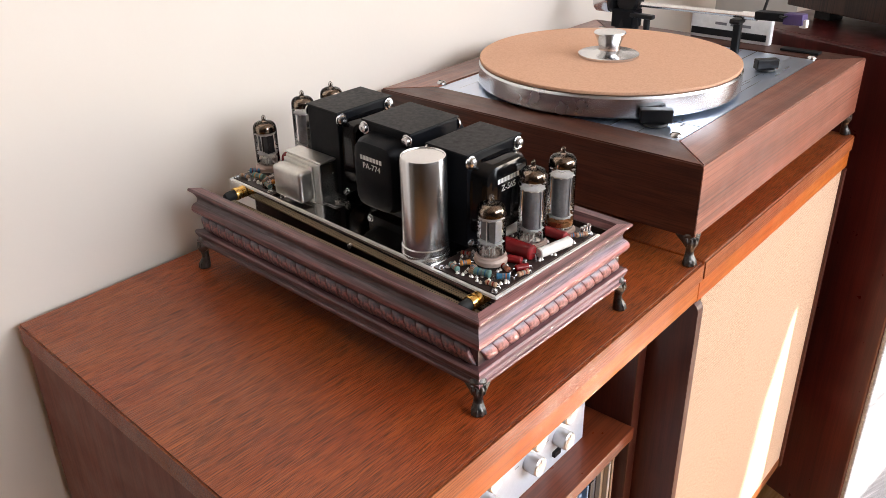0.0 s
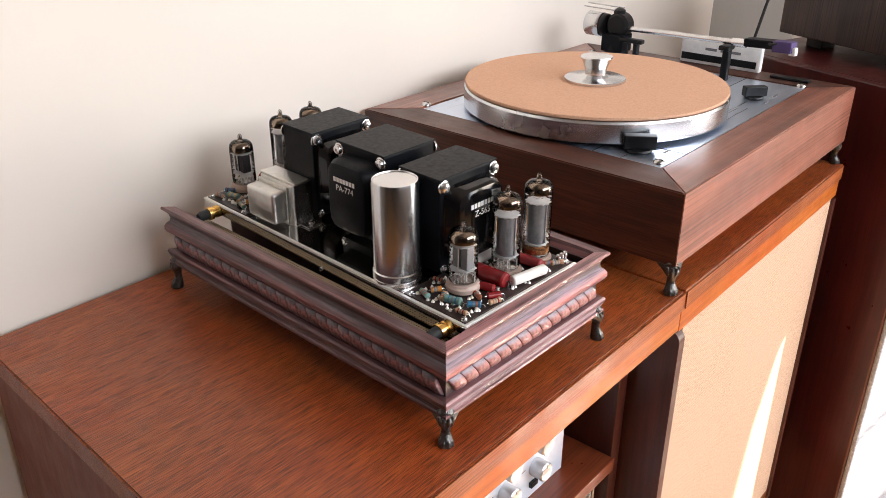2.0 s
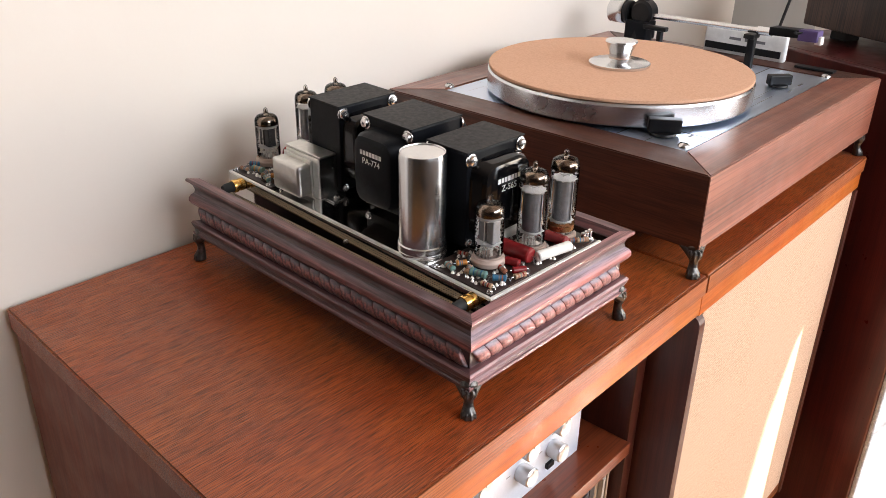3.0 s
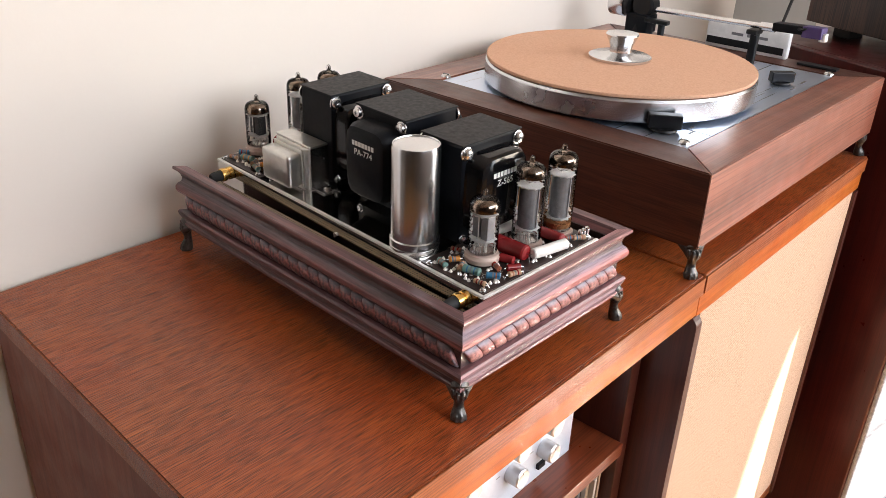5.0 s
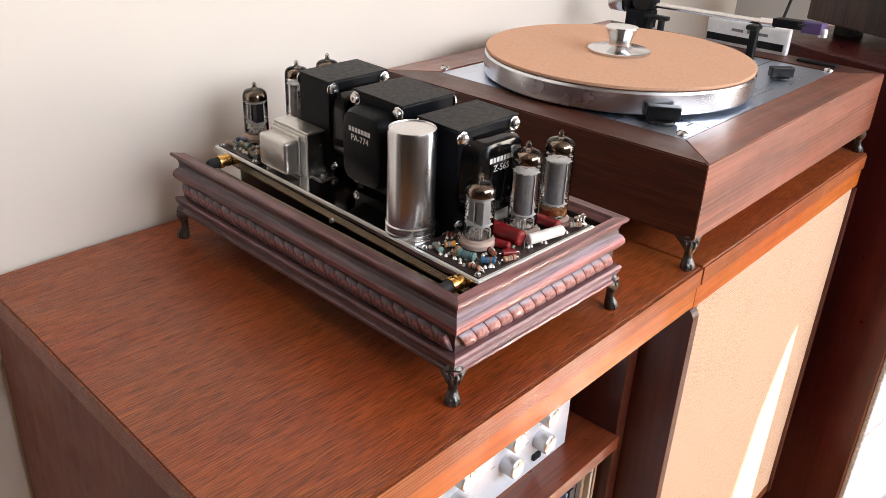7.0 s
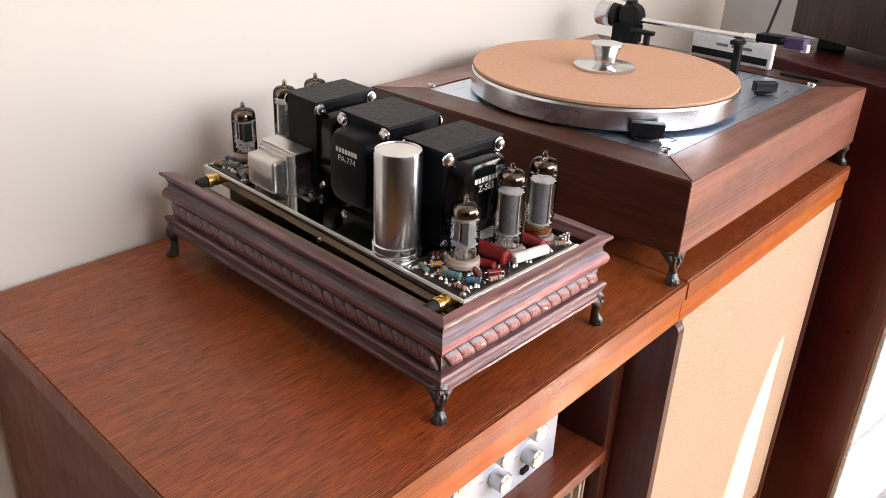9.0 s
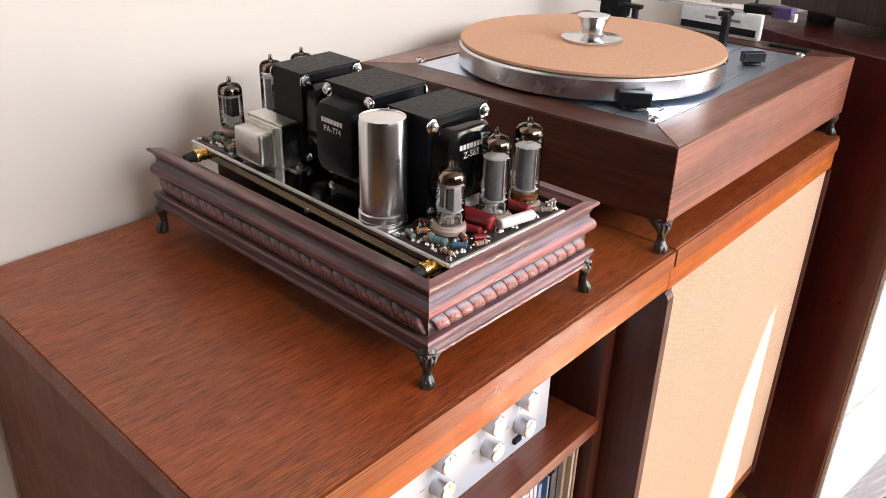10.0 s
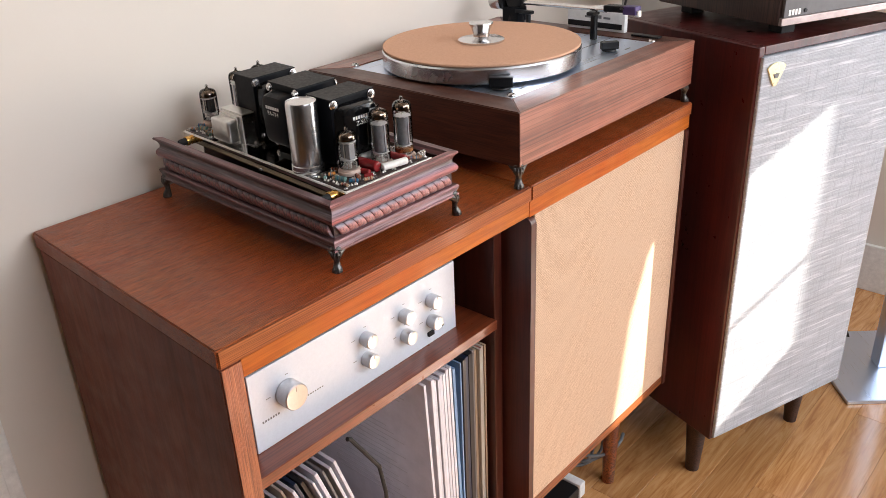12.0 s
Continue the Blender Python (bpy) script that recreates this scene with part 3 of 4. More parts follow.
# ---- the preamplifier ----
def preamp():
    c = thing("preamplifier", (-0.42, 0.397, 0.606), "silver-faced preamplifier with turned aluminium knobs on the shelf", "amplifier")
    part("case", box(-0.57, -0.3315, 0.236, 0.559, 0.609, 0.700, 0.002), BLACK_SATIN, c)
    # black sheet added to stand for the shaded gap round the plate
    part("surround", box(-0.331, -0.3263, 0.2235, 0.5735, 0.6062, 0.7135, 0.001), BLACK_SATIN, c, "black sheet for the dark gap round the front plate")
    f = part("front_panel", box(-0.326, -0.322, 0.2285, 0.5695, 0.6065, 0.7085, 0.0008), SATIN_ALU, c, "satin aluminium front plate")
    knobs = [(0.277, 0.665, 0.0160, 0.019)] + [(y - 0.008, z + 0.001, 0.0096, 0.0145) for y, z in ((0.408, 0.672), (0.408, 0.643), (0.476, 0.672), (0.477, 0.642), (0.527, 0.671), (0.527, 0.640))]
    for y, z, r, l in knobs:
        k = part("knob", lathe([(r * 0.96, 0), (r, 0.001), (r, l - 0.0012), (r - 0.0012, l), (r * 0.2, l - 0.0004), (0.0004, l - 0.0004)], (0, 0, 0), 40, m=pose(-0.322, y, z, 0, 90, 0)), ALU, c, "turned aluminium knob", smooth=35)
        k.data.materials[0] = KNOB
        part("pointer", box(-0.322 + l - 0.0003, -0.322 + l + 0.0002, y - 0.0004, y + 0.0004, z + r * 0.5, z + r * 0.9), DARK_INK, k)
        for dy, dz, w in ((-r - 0.009, 0.004, 0.006), (r * 0.2, r + 0.005, 0.004)):
            part("caption_bar", box(-0.3221, -0.3218, y + dy - w / 2, y + dy + w / 2, z + dz, z + dz + 0.0008), DARK_INK, f)
    part("switch", box(-0.3222, -0.3185, 0.511, 0.522, 0.6195, 0.6255, 0.0006), BLACK_PLASTIC, f)
    part("pilot", lathe([(0.0028, 0), (0.0028, 0.002), (0.001, 0.003)], (0, 0, 0), 16, m=pose(-0.322, 0.540, 0.625, 0, 90, 0)), BLACK_PLASTIC, f)
    for y, k, h in ((0.240, 7, 0.0028), (0.298, 9, 0.0016)):
        for i in range(k):
            part("maker_bar", box(-0.3221, -0.3218, y + i * 0.0036, y + i * 0.0036 + 0.0022, 0.643 - h / 2, 0.643 + h / 2), DARK_INK, f)


preamp()


def power_strip():
    c = thing("power_strip", (-0.37, 0.90, 0.0), "dark power strip with white rim under the speaker", "power strip")
    part("body", box(-0.40, -0.345, 0.78, 0.97, 0.0, 0.03, 0.004), BLACK_PLASTIC, c)
    part("rim", box(-0.403, -0.342, 0.955, 0.975, 0.0005, 0.036, 0.003), WHITE_PLASTIC, c)


power_strip()


# ---- the turntable ----
def claw_foot():
    """A cast foot: leaf knee, slim ankle and paw, 27 mm high, bending outward along +x."""
    bm = sweep([(-0.004, 0, 0.0285), (-0.002, 0, 0.0265), (0.0, 0, 0.022), (0.0003, 0, 0.0175), (-0.0004, 0, 0.0135), (-0.0002, 0, 0.0095), (0.001, 0, 0.0055), (0.0018, 0, 0.0025), (0.0018, 0, 0.0002)],
               [0.0068, 0.0070, 0.0060, 0.0044, 0.0037, 0.0042, 0.0055, 0.0062, 0.0058], 18)
    for a in (-60, -20, 20, 60):
        ca, sa = math.cos(radians(a)), math.sin(radians(a))
        sweep([(0.0003 + 0.0035 * ca, 0.0035 * sa, 0.0095), (0.0012 + 0.0052 * ca, 0.0052 * sa, 0.0048), (0.0018 + 0.006 * ca, 0.006 * sa, 0.0006)], [0.0008, 0.0015, 0.0012], 8, bm)
        sweep([(-0.0015 + 0.0062 * ca, 0.0062 * sa, 0.0265), (0.0 + 0.0056 * ca, 0.0056 * sa, 0.0215), (0.0003 + 0.0042 * ca, 0.0042 * sa, 0.0170)], [0.0012, 0.0012, 0.0004], 8, bm)
    for side in (-1, 1):
        sweep([(0.001, side * 0.001, 0.0205), (-0.004, side * 0.005, 0.0245), (-0.0095, side * 0.0105, 0.0278)], [0.0052, 0.0042, 0.0022], 10, bm)
    return bm


def foot(parent):
    ob = part("foot", claw_foot(), PEWTER, parent, "dark cast claw foot", smooth=180, local=True)
    cast = ob.modifiers.new("cast", "REMESH")
    cast.mode, cast.voxel_size, cast.use_smooth_shade = "VOXEL", 0.00045, True
    return ob


def feet(parent, spots, scale=1.0):
    for x, y, z, turn in spots:
        ob = foot(parent)
        ob.matrix_basis = pose(x, y, z, 0, 0, turn) @ Matrix.Diagonal((scale, scale, scale, 1))


X0, X1, Y0, Y1, PZ0, PZ1 = -0.645, -0.253, 0.622, 1.096, 0.838, 0.910


def turntable():
    base = (-0.449, 0.859, TOP)
    c = thing("turntable", base, "walnut turntable with cork mat on silver platter", "turntable")
    t = 0.046
    mid = (PZ0, PZ1)

    def rail(outline, mat):
        part("plinth_rail", prism(outline, *mid, 0.0012), mat, c)

    rail([(X0, Y0), (X1, Y0), (X1 - t, Y0 + t), (X0 + t, Y0 + t)], PLINTH_SHADED)
    rail([(X1, Y0), (X1, Y1), (X1 - t, Y1 - t), (X1 - t, Y0 + t)], PLINTH_LIT)
    rail([(X1, Y1), (X0, Y1), (X0 + t, Y1 - t), (X1 - t, Y1 - t)], PLINTH_SHADED)
    rail([(X0, Y1), (X0, Y0), (X0 + t, Y0 + t), (X0 + t, Y1 - t)], PLINTH_LIT)
    part("underside", box(X0 + t, X1 - t, Y0 + t, Y1 - t, PZ0 + 0.002, PZ0 + 0.008), DARK_WOOD, c)
    part("deck_seat", box(X0 + t, X1 - t, Y0 + t, Y1 - t, PZ1 - 0.014, PZ1 - 0.004), BLACK_SATIN, c)
    deck = part("deck_plate", box(X0 + t + 0.001, X1 - t - 0.001, Y0 + t + 0.001, Y1 - t - 0.001, PZ1 - 0.0035, PZ1 - 0.001, 0.0006), BRUSHED, c, "brushed aluminium deck plate")
    part("deck_seam", box(X1 - t - 0.076, X1 - t - 0.002, Y0 + t + 0.052, Y0 + t + 0.0528, PZ1 - 0.0012, PZ1 - 0.0007), BLACK_PLASTIC, deck)
    part("deck_seam", box(X1 - t - 0.076, X1 - t - 0.0752, Y0 + t + 0.002, Y1 - t - 0.002, PZ1 - 0.0012, PZ1 - 0.0007), BLACK_PLASTIC, deck)
    for x, y in ((-0.308, 0.680), (-0.604, 0.682), (-0.306, 1.053), (-0.604, 1.045)):
        s = part("screw", lathe([(0.0058, PZ1 - 0.001), (0.0056, PZ1 + 0.001), (0.004, PZ1 + 0.0024), (0.0003, PZ1 + 0.003)], (x, y, 0), 20), STEEL, c, smooth=50)
        part("slot", box(x - 0.004, x + 0.004, y - 0.0005, y + 0.0005, PZ1 + 0.0022, PZ1 + 0.0031), BLACK_PLASTIC, s)
    cx, cy = -0.456, 0.804
    p = part("platter", lathe([(0.10, 0.9115), (0.146, 0.9125), (0.1485, 0.914), (0.1485, 0.933), (0.147, 0.9355), (0.142, 0.9362), (0.1, 0.9362)], (cx, cy, 0), 128), POLISHED, c, "turned aluminium platter", smooth=30)
    part("sub_platter", lathe([(0.09, 0.9093), (0.09, 0.9114)], (cx, cy, 0), 48), BLACK_PLASTIC, c)
    part("mat", lathe([(0.1466, 0.9365), (0.1474, 0.937), (0.1474, 0.9395), (0.1468, 0.9401), (0.02, 0.9401)], (cx, cy, 0), 128), CORK, c, "tan cork platter mat", smooth=30)
    part("record_clamp", lathe([(0.034, 0.9403), (0.0345, 0.941), (0.0345, 0.9432), (0.033, 0.9440), (0.016, 0.9452), (0.0122, 0.9475), (0.0118, 0.9505), (0.0138, 0.9575), (0.0172, 0.9645), (0.0180, 0.9662), (0.0176, 0.9676), (0.015, 0.968), (0.0002, 0.9678)], (cx, cy, 0), 64), ALU, c, "polished aluminium record clamp", smooth=28)
    for x, y, turn, big in ((-0.340, 0.699, 34, 1.0), (-0.331, 0.963, 48, 0.86)):
        place = Matrix.Translation(Vector((x, y, PZ1 - 0.0008)) - Vector(base)) @ pose(0, 0, 0, 0, 0, turn) @ Matrix.Diagonal((big, big, big, 1))
        k = part("selector", box(-0.0155, 0.0165, -0.0062, 0.0062, 0.003, 0.0165, 0.0014), BLACK_PLASTIC, c, "black bar switch knob", local=True)
        k.matrix_basis = place
        d = part("skirt", lathe([(0.0128, 0.0004), (0.0132, 0.0012), (0.0125, 0.0031)], (0, 0, 0), 28), BLACK_PLASTIC, c, smooth=40, local=True)
        d.matrix_basis = place
    for x, y, w in ((-0.318, 0.715, 0.01), (-0.325, 0.73, 0.006), (-0.312, 0.952, 0.012), (-0.314, 0.99, 0.014)):
        part("marking", box(x - 0.0012, x + 0.0012, y - w / 2, y + w / 2, PZ1 - 0.001, PZ1 - 0.0006), DARK_INK, deck)
    # tonearm
    ax, ay = -0.548, 1.014
    a = part("arm_base", lathe([(0.026, 0.909), (0.026, 0.914), (0.017, 0.916), (0.016, 0.938), (0.012, 0.94)], (ax, ay, 0), 32), BLACK_PLASTIC, c, "black tonearm base", smooth=40)
    part("arm_bracket", box(ax - 0.016, ax + 0.016, ay - 0.016, ay + 0.012, 0.926, 0.950, 0.002), BLACK_SATIN, a)
    part("bearing_yoke", lathe([(0.013, -0.012), (0.0165, -0.009), (0.0165, 0.007), (0.013, 0.010)], (0, 0, 0), 32, m=pose(ax + 0.002, ay, 0.9605, 90, 0, 0)), BLACK_PLASTIC, a, smooth=40)
    part("pivot_cap", lathe([(0.008, 0), (0.008, 0.005), (0.004, 0.007)], (ax, ay, 0.9755), 20), BLACK_PLASTIC, a, smooth=40)
    part("cueing_rest", box(ax + 0.012, ax + 0.046, ay - 0.018, ay - 0.008, 0.942, 0.948, 0.002), BLACK_PLASTIC, a)
    part("cueing_post", lathe([(0.006, 0.909), (0.0045, 0.915), (0.0045, 0.944)], (ax + 0.036, ay - 0.012, 0), 16), BLACK_PLASTIC, a, smooth=40)
    w = part("counterweight", lathe([(0.0155, 0), (0.0162, 0.001), (0.0162, 0.021), (0.0155, 0.022), (0.004, 0.0225), (0.004, 0.026)], (0, 0, 0), 40, m=pose(ax - 0.024, ay - 0.001, 0.9585, 0, -90, 0)), ALU, c, "turned counterweight", smooth=35)
    part("dial_ring", lathe([(0.0144, 0), (0.015, 0.001), (0.015, 0.006), (0.0144, 0.007)], (0, 0, 0), 32, m=pose(ax - 0.016, ay - 0.001, 0.9585, 0, -90, 0)), BLACK_PLASTIC, w, smooth=35)
    for dy, dz in ((-0.006, 0.021), (0.004, 0.024)):
        part("bias_rod", sweep([(ax + 0.004, ay + dy, 0.959 + dz), (ax - 0.052, ay + dy, 0.960 + dz)], 0.0009, 8), STEEL, c)
    tube = part("arm_tube", sweep([(ax + 0.012, ay, 0.9575), (-0.42, ay + 0.001, 0.9590), (-0.368, ay - 0.001, 0.9605)], 0.0036, 16), STEEL, c, "polished straight tonearm", smooth=50)
    part("collar", sweep([(-0.386, ay, 0.960), (-0.368, ay - 0.001, 0.9606)], 0.0054, 20), ALU, tube, smooth=50)
    hs = part("headshell", turned_box(pose(-0.368, ay - 0.002, 0.9625, 0, -3, -6), 0.0, 0.046, -0.0085, 0.0085, -0.0045, 0.0055, 0.0015), BLACK_SATIN, c, "black headshell")
    part("finger_lift", sweep([(-0.337, ay - 0.012, 0.966), (-0.330, ay - 0.020, 0.967), (-0.324, ay - 0.026, 0.970)], [0.002, 0.0016, 0.001], 8), BLACK_SATIN, hs)
    part("cartridge", turned_box(pose(-0.338, ay - 0.006, 0.9705, 0, -3, -6), 0.006, 0.03, -0.0078, 0.0078, -0.0135, -0.0005, 0.0015), PURPLE, hs, "purple cartridge")
    part("stylus_guard", turned_box(pose(-0.338, ay - 0.006, 0.9705, 0, -3, -6), 0.0255, 0.0335, -0.004, 0.004, -0.0165, -0.007, 0.001), CERAMIC, hs)
    r = part("arm_rest", box(-0.398, -0.388, 1.014, 1.022, 0.909, 0.951, 0.002), BLACK_PLASTIC, c, "black tonearm rest")
    box_clip = box(-0.400, -0.386, 1.004, 1.024, 0.949, 0.955, 0.002)
    part("clip", box_clip, BLACK_PLASTIC, r)
    part("hinge_slot", box(-0.352, -0.303, 1.067, 1.081, PZ1 + 0.0002, PZ1 + 0.0035, 0.001), BLACK_PLASTIC, c)
    feet(c, [(x - base[0], y - base[1], 0, a) for x, y, a in ((X1 - 0.004, Y0 + 0.004, -45), (X0 + 0.012, Y0 + 0.012, -135), (X1 - 0.006, Y1 - 0.01, 45), (X0 + 0.012, Y1 - 0.012, 135))], 1.03)
    return c


turntable()


def brush():
    c = thing("record_brush", (-0.428, 1.083, PZ1), "white record brush box with black band on the plinth", "record brush")
    b = part("body", box(-0.484, -0.371, 1.079, 1.090, PZ1, PZ1 + 0.034, 0.003), WHITE_PLASTIC, c)
    part("band", box(-0.481, -0.376, 1.0775, 1.0788, PZ1 + 0.005, PZ1 + 0.014), BLACK_PLASTIC, b)
    for x, w, h in ((-0.44, 0.016, 0.0035), (-0.421, 0.011, 0.0055), (-0.405, 0.013, 0.0035)):
        part("logo_bar", box(x - w / 2, x + w / 2, 1.0783, 1.0788, PZ1 + 0.020, PZ1 + 0.020 + h), DARK_INK, b)


brush()

# ---- the frame that carries the amplifier ----
AMP = pose(-0.2695, 0.3245, TOP, 0.9, 0.6, -1.8)
FW, FD, FH = 0.341, 0.193, 0.0775
PROFILE = [(-0.009, 0), (-0.0008, 0), (0, -0.0008), (0, -0.0026), (-0.0018, -0.0036), (-0.0042, -0.007), (-0.0052, -0.0105), (-0.0046, -0.0135), (-0.0022, -0.0155), (-0.0006, -0.0185), (-0.0004, -0.0215), (-0.0018, -0.0242),
           (-0.0044, -0.0256), (-0.0062, -0.0268), (-0.0062, -0.0408), (-0.0012, -0.0412), (0.0, -0.043), (-0.0008, -0.0462), (-0.0022, -0.049), (-0.0018, -0.0515), (-0.0006, -0.0522), (-0.0006, -0.0545), (-0.0132, -0.0545), (-0.0132, -0.006)]


def frame_stand():
    c = thing("amplifier_stand", None, "antiqued reddish picture-frame stand with rope moulding and claw feet", "stand", m=AMP)
    corners = [(-FW, 0), (0, 0), (0, FD), (-FW, FD)]
    out = [(-1, -1), (1, -1), (1, 1), (-1, 1)]
    beads = {}
    for i in range(3):
        j = (i + 1) % 4
        secs = []
        steps = 24
        for s in range(steps + 1):
            f = s / steps
            sec = []
            for o, z in PROFILE:
                a = Vector((corners[i][0] + out[i][0] * o, corners[i][1] + out[i][1] * o))
                b = Vector((corners[j][0] + out[j][0] * o, corners[j][1] + out[j][1] * o))
                p = a.lerp(b, f)
                wob = 0.00025 * noise.noise((p.x * 60, p.y * 60, z * 90)) if 0 < s < steps else 0
                sec.append(Vector((p.x, p.y, FH + z + wob)))
            secs.append(sec)
        r = part("rail", rings(secs), FRAME_SHADED if i % 2 == 0 else FRAME_LIT, c, smooth=24)
        length = FW if i % 2 == 0 else FD
        n = round((length - 0.022) / 0.0125)
        for k in range(n):
            f = (k + 0.5) / n
            a, b = Vector(corners[i]), Vector(corners[j])
            p = a.lerp(b, (0.011 + f * (length - 0.022)) / length)
            away = Vector(((0, -1), (1, 0), (0, 1), (-1, 0))[i])
            p = p - away * 0.0060
            m = pose(p.x, p.y, FH - 0.0338, 0, 0, (0, 90, 180, 270)[i])
            if i % 2 not in beads:
                secs = []
                for along, rad in ((-0.0061, 0.0048), (-0.0058, 0.0059), (-0.0049, 0.0066), (0.0, 0.0069), (0.0049, 0.0066), (0.0058, 0.0059), (0.0061, 0.0048)):
                    secs.append([Vector((along - 0.62 * rad * math.cos(a), 0.56 * rad * math.sin(a), rad * math.cos(a))) for a in [k2 * math.pi / 7 for k2 in range(14)]])
                bm = rings(secs)
                beads[i % 2] = part("bead", bm, BEAD if i % 2 else BEAD_SHADED, r, smooth=60)
                beads[i % 2].matrix_basis = m
            else:
                repeat(beads[i % 2], m, r)
    part("floor_panel", box(-FW + 0.0135, -0.0135, 0.0135, FD - 0.0135, 0.0255, 0.0285), DARK_WOOD, c)
    part("liner", box(-FW + 0.0136, -0.0136, FD - 0.0148, FD - 0.0134, 0.0288, FH - 0.0056), DARK_WOOD, c, "dark strip inside the frame's back rail")
    for y0, y1, z in ((0.0135, 0.0205, 0.0600), (0.0215, 0.0292, 0.0640)):
        part("vent_strip", box(-FW + 0.02, -0.016, y0, y1, z - 0.0015, z, 0.0004), BRASS_MESH, c, "perforated bronze strip")
    part("vent_wall", box(-FW + 0.02, -0.016, 0.0206, 0.0214, 0.0585, 0.0648), BLACK_SATIN, c)
    for x, y, z, turn in ((-0.0042, 0.0042, 0.0, -45), (-FW + 0.0042, 0.0042, -0.0036, -135), (-0.0042, FD - 0.0042, -0.003, 45), (-FW + 0.0042, FD - 0.0042, -0.0066, 135)):
        ob = foot(c)
        ob.matrix_basis = pose(x, y, z, 0, 0, turn) @ Matrix.Diagonal((0.9, 0.9, (0.0245 - z) / 0.0275, 1))


frame_stand()


# ---- the valve amplifier ----
CZ = 0.0775


def toothed_disc(x, y, z, r, teeth, thick=0.0006):
    """A mica spacer: a thin disc with small teeth that touch the glass."""
    n = teeth * 4
    ring = [(x + r * (1.0 if k % 4 == 0 else 0.86 if k % 4 == 2 else 0.90) * math.cos(2 * math.pi * k / n), y + r * (1.0 if k % 4 == 0 else 0.86 if k % 4 == 2 else 0.90) * math.sin(2 * math.pi * k / n)) for k in range(n)]
    return prism(ring, z, z + thick)


def valve(c, x, y, h, r, lab, low=0.0, plates="power", glow=False):
    """A miniature tube: socket, glass with pip, plates between mica spacers, getter flash and pin wires."""
    b0 = 0.0095 - low
    g = part("tube", lathe([(r * 0.80, b0), (r * 0.97, b0 + 0.0012), (r, b0 + 0.003), (r, h - 0.014), (r * 0.985, h - 0.0118), (r * 0.93, h - 0.0096), (r * 0.80, h - 0.0077), (r * 0.55, h - 0.0064), (r * 0.26, h - 0.0058), (r * 0.17, h - 0.0046), (r * 0.19, h - 0.003), (r * 0.15, h - 0.0012), (0.0003, h)], (x, y, CZ), 40), GLASS, c, lab, smooth=50)
    part("socket", lathe([(r * 0.78, 0.0), (r * 0.80, b0 * 0.30), (r * 1.14, b0 * 0.34), (r * 1.17, b0 * 0.42), (r * 1.17, b0 * 0.70), (r * 1.08, b0 * 0.80), (r * 1.06, b0 * 0.96), (r * 0.90, b0)], (x, y, CZ), 32), SOCKET, g, smooth=40)
    base, top = b0 + 0.0105, h * 0.675
    if plates == "power":
        w = r * 0.72
        outline = [(x + w * math.cos(a), y + w * 0.82 * math.sin(a)) for a in [k * math.pi / 10 for k in range(20)]]
        part("plate", prism(outline, CZ + base, CZ + top, 0.0004), PLATE, g, "grey metal plate", smooth=50)
        for s in (-1, 1):
            part("plate_fin", box(x + s * w * 0.98 - 0.0011, x + s * w * 0.98 + 0.0011, y - 0.0005, y + 0.0005, CZ + base + 0.001, CZ + top - 0.001), PLATE, g)
    else:
        mat = DARK_PLATE if plates == "dark" else PLATE
        for s in (-1, 1):
            part("plate", box(x + s * r * 0.36 - r * 0.29, x + s * r * 0.36 + r * 0.29, y - r * 0.36, y + r * 0.36, CZ + base, CZ + top, 0.0006), mat, g, "small boxed metal plate")
        part("shield_rod", sweep([(x, y - r * 0.5, CZ + base), (x, y - r * 0.5, CZ + top)], 0.0004, 6), WIRE, g)
    part("mica", toothed_disc(x, y, CZ + base - 0.0008, r * 0.92, 10), MICA_DISC, g)
    part("mica", toothed_disc(x, y, CZ + top + 0.0002, r * 0.92, 12), MICA_DISC, g, "white toothed mica spacer")
    loop = [(x + r * 0.42 * math.cos(k * 0.5), y + r * 0.3 * math.sin(k * 0.5), CZ + top + 0.0036) for k in range(12)]
    part("getter_ring", sweep([(x - r * 0.1, y, CZ + top), (x - r * 0.1, y, CZ + top + 0.0034)] + loop, 0.0003, 5), WIRE, g)
    part("getter", lathe([(r * 0.965, h - 0.0152), (r * 0.965, h - 0.0136), (r * 0.95, h - 0.0119), (r * 0.90, h - 0.0099), (r * 0.77, h - 0.0081), (r * 0.52, h - 0.0068), (r * 0.22, h - 0.0062)], (x, y, CZ), 32), GETTER, g, "brown mirror-like getter flash", smooth=60)
    part("pip_core", lathe([(r * 0.10, h - 0.0048), (r * 0.07, h - 0.0016)], (x, y, CZ), 10), GETTER, g)
    if glow:
        part("lower_getter", lathe([(r * 0.95, b0 + 0.0030), (r * 0.955, b0 + 0.0068)], (x, y, CZ), 28), AMBER_FLASH, g, "amber getter stain inside the glass", smooth=60)
    wires = bmesh.new()
    for k in range(18):
        a, f = 2.4 * k, 0.35 + 0.5 * ((k * 0.618) % 1)
        mid = b0 + 0.0025 + 0.004 * ((k * 0.37) % 1)
        sweep([(x + r * f * math.cos(a), y + r * f * math.sin(a), CZ + b0 - 0.0005), (x + r * f * math.cos(a), y + r * f * math.sin(a), CZ + mid), (x + r * 0.7 * f * math.cos(a + 0.7), y + r * 0.7 * f * math.sin(a + 0.7), CZ + mid + 0.0006), (x + r * 0.7 * f * math.cos(a + 0.7), y + r * 0.7 * f * math.sin(a + 0.7), CZ + base)], 0.00045, 5, wires)
    part("pins", wires, WIRE, g)


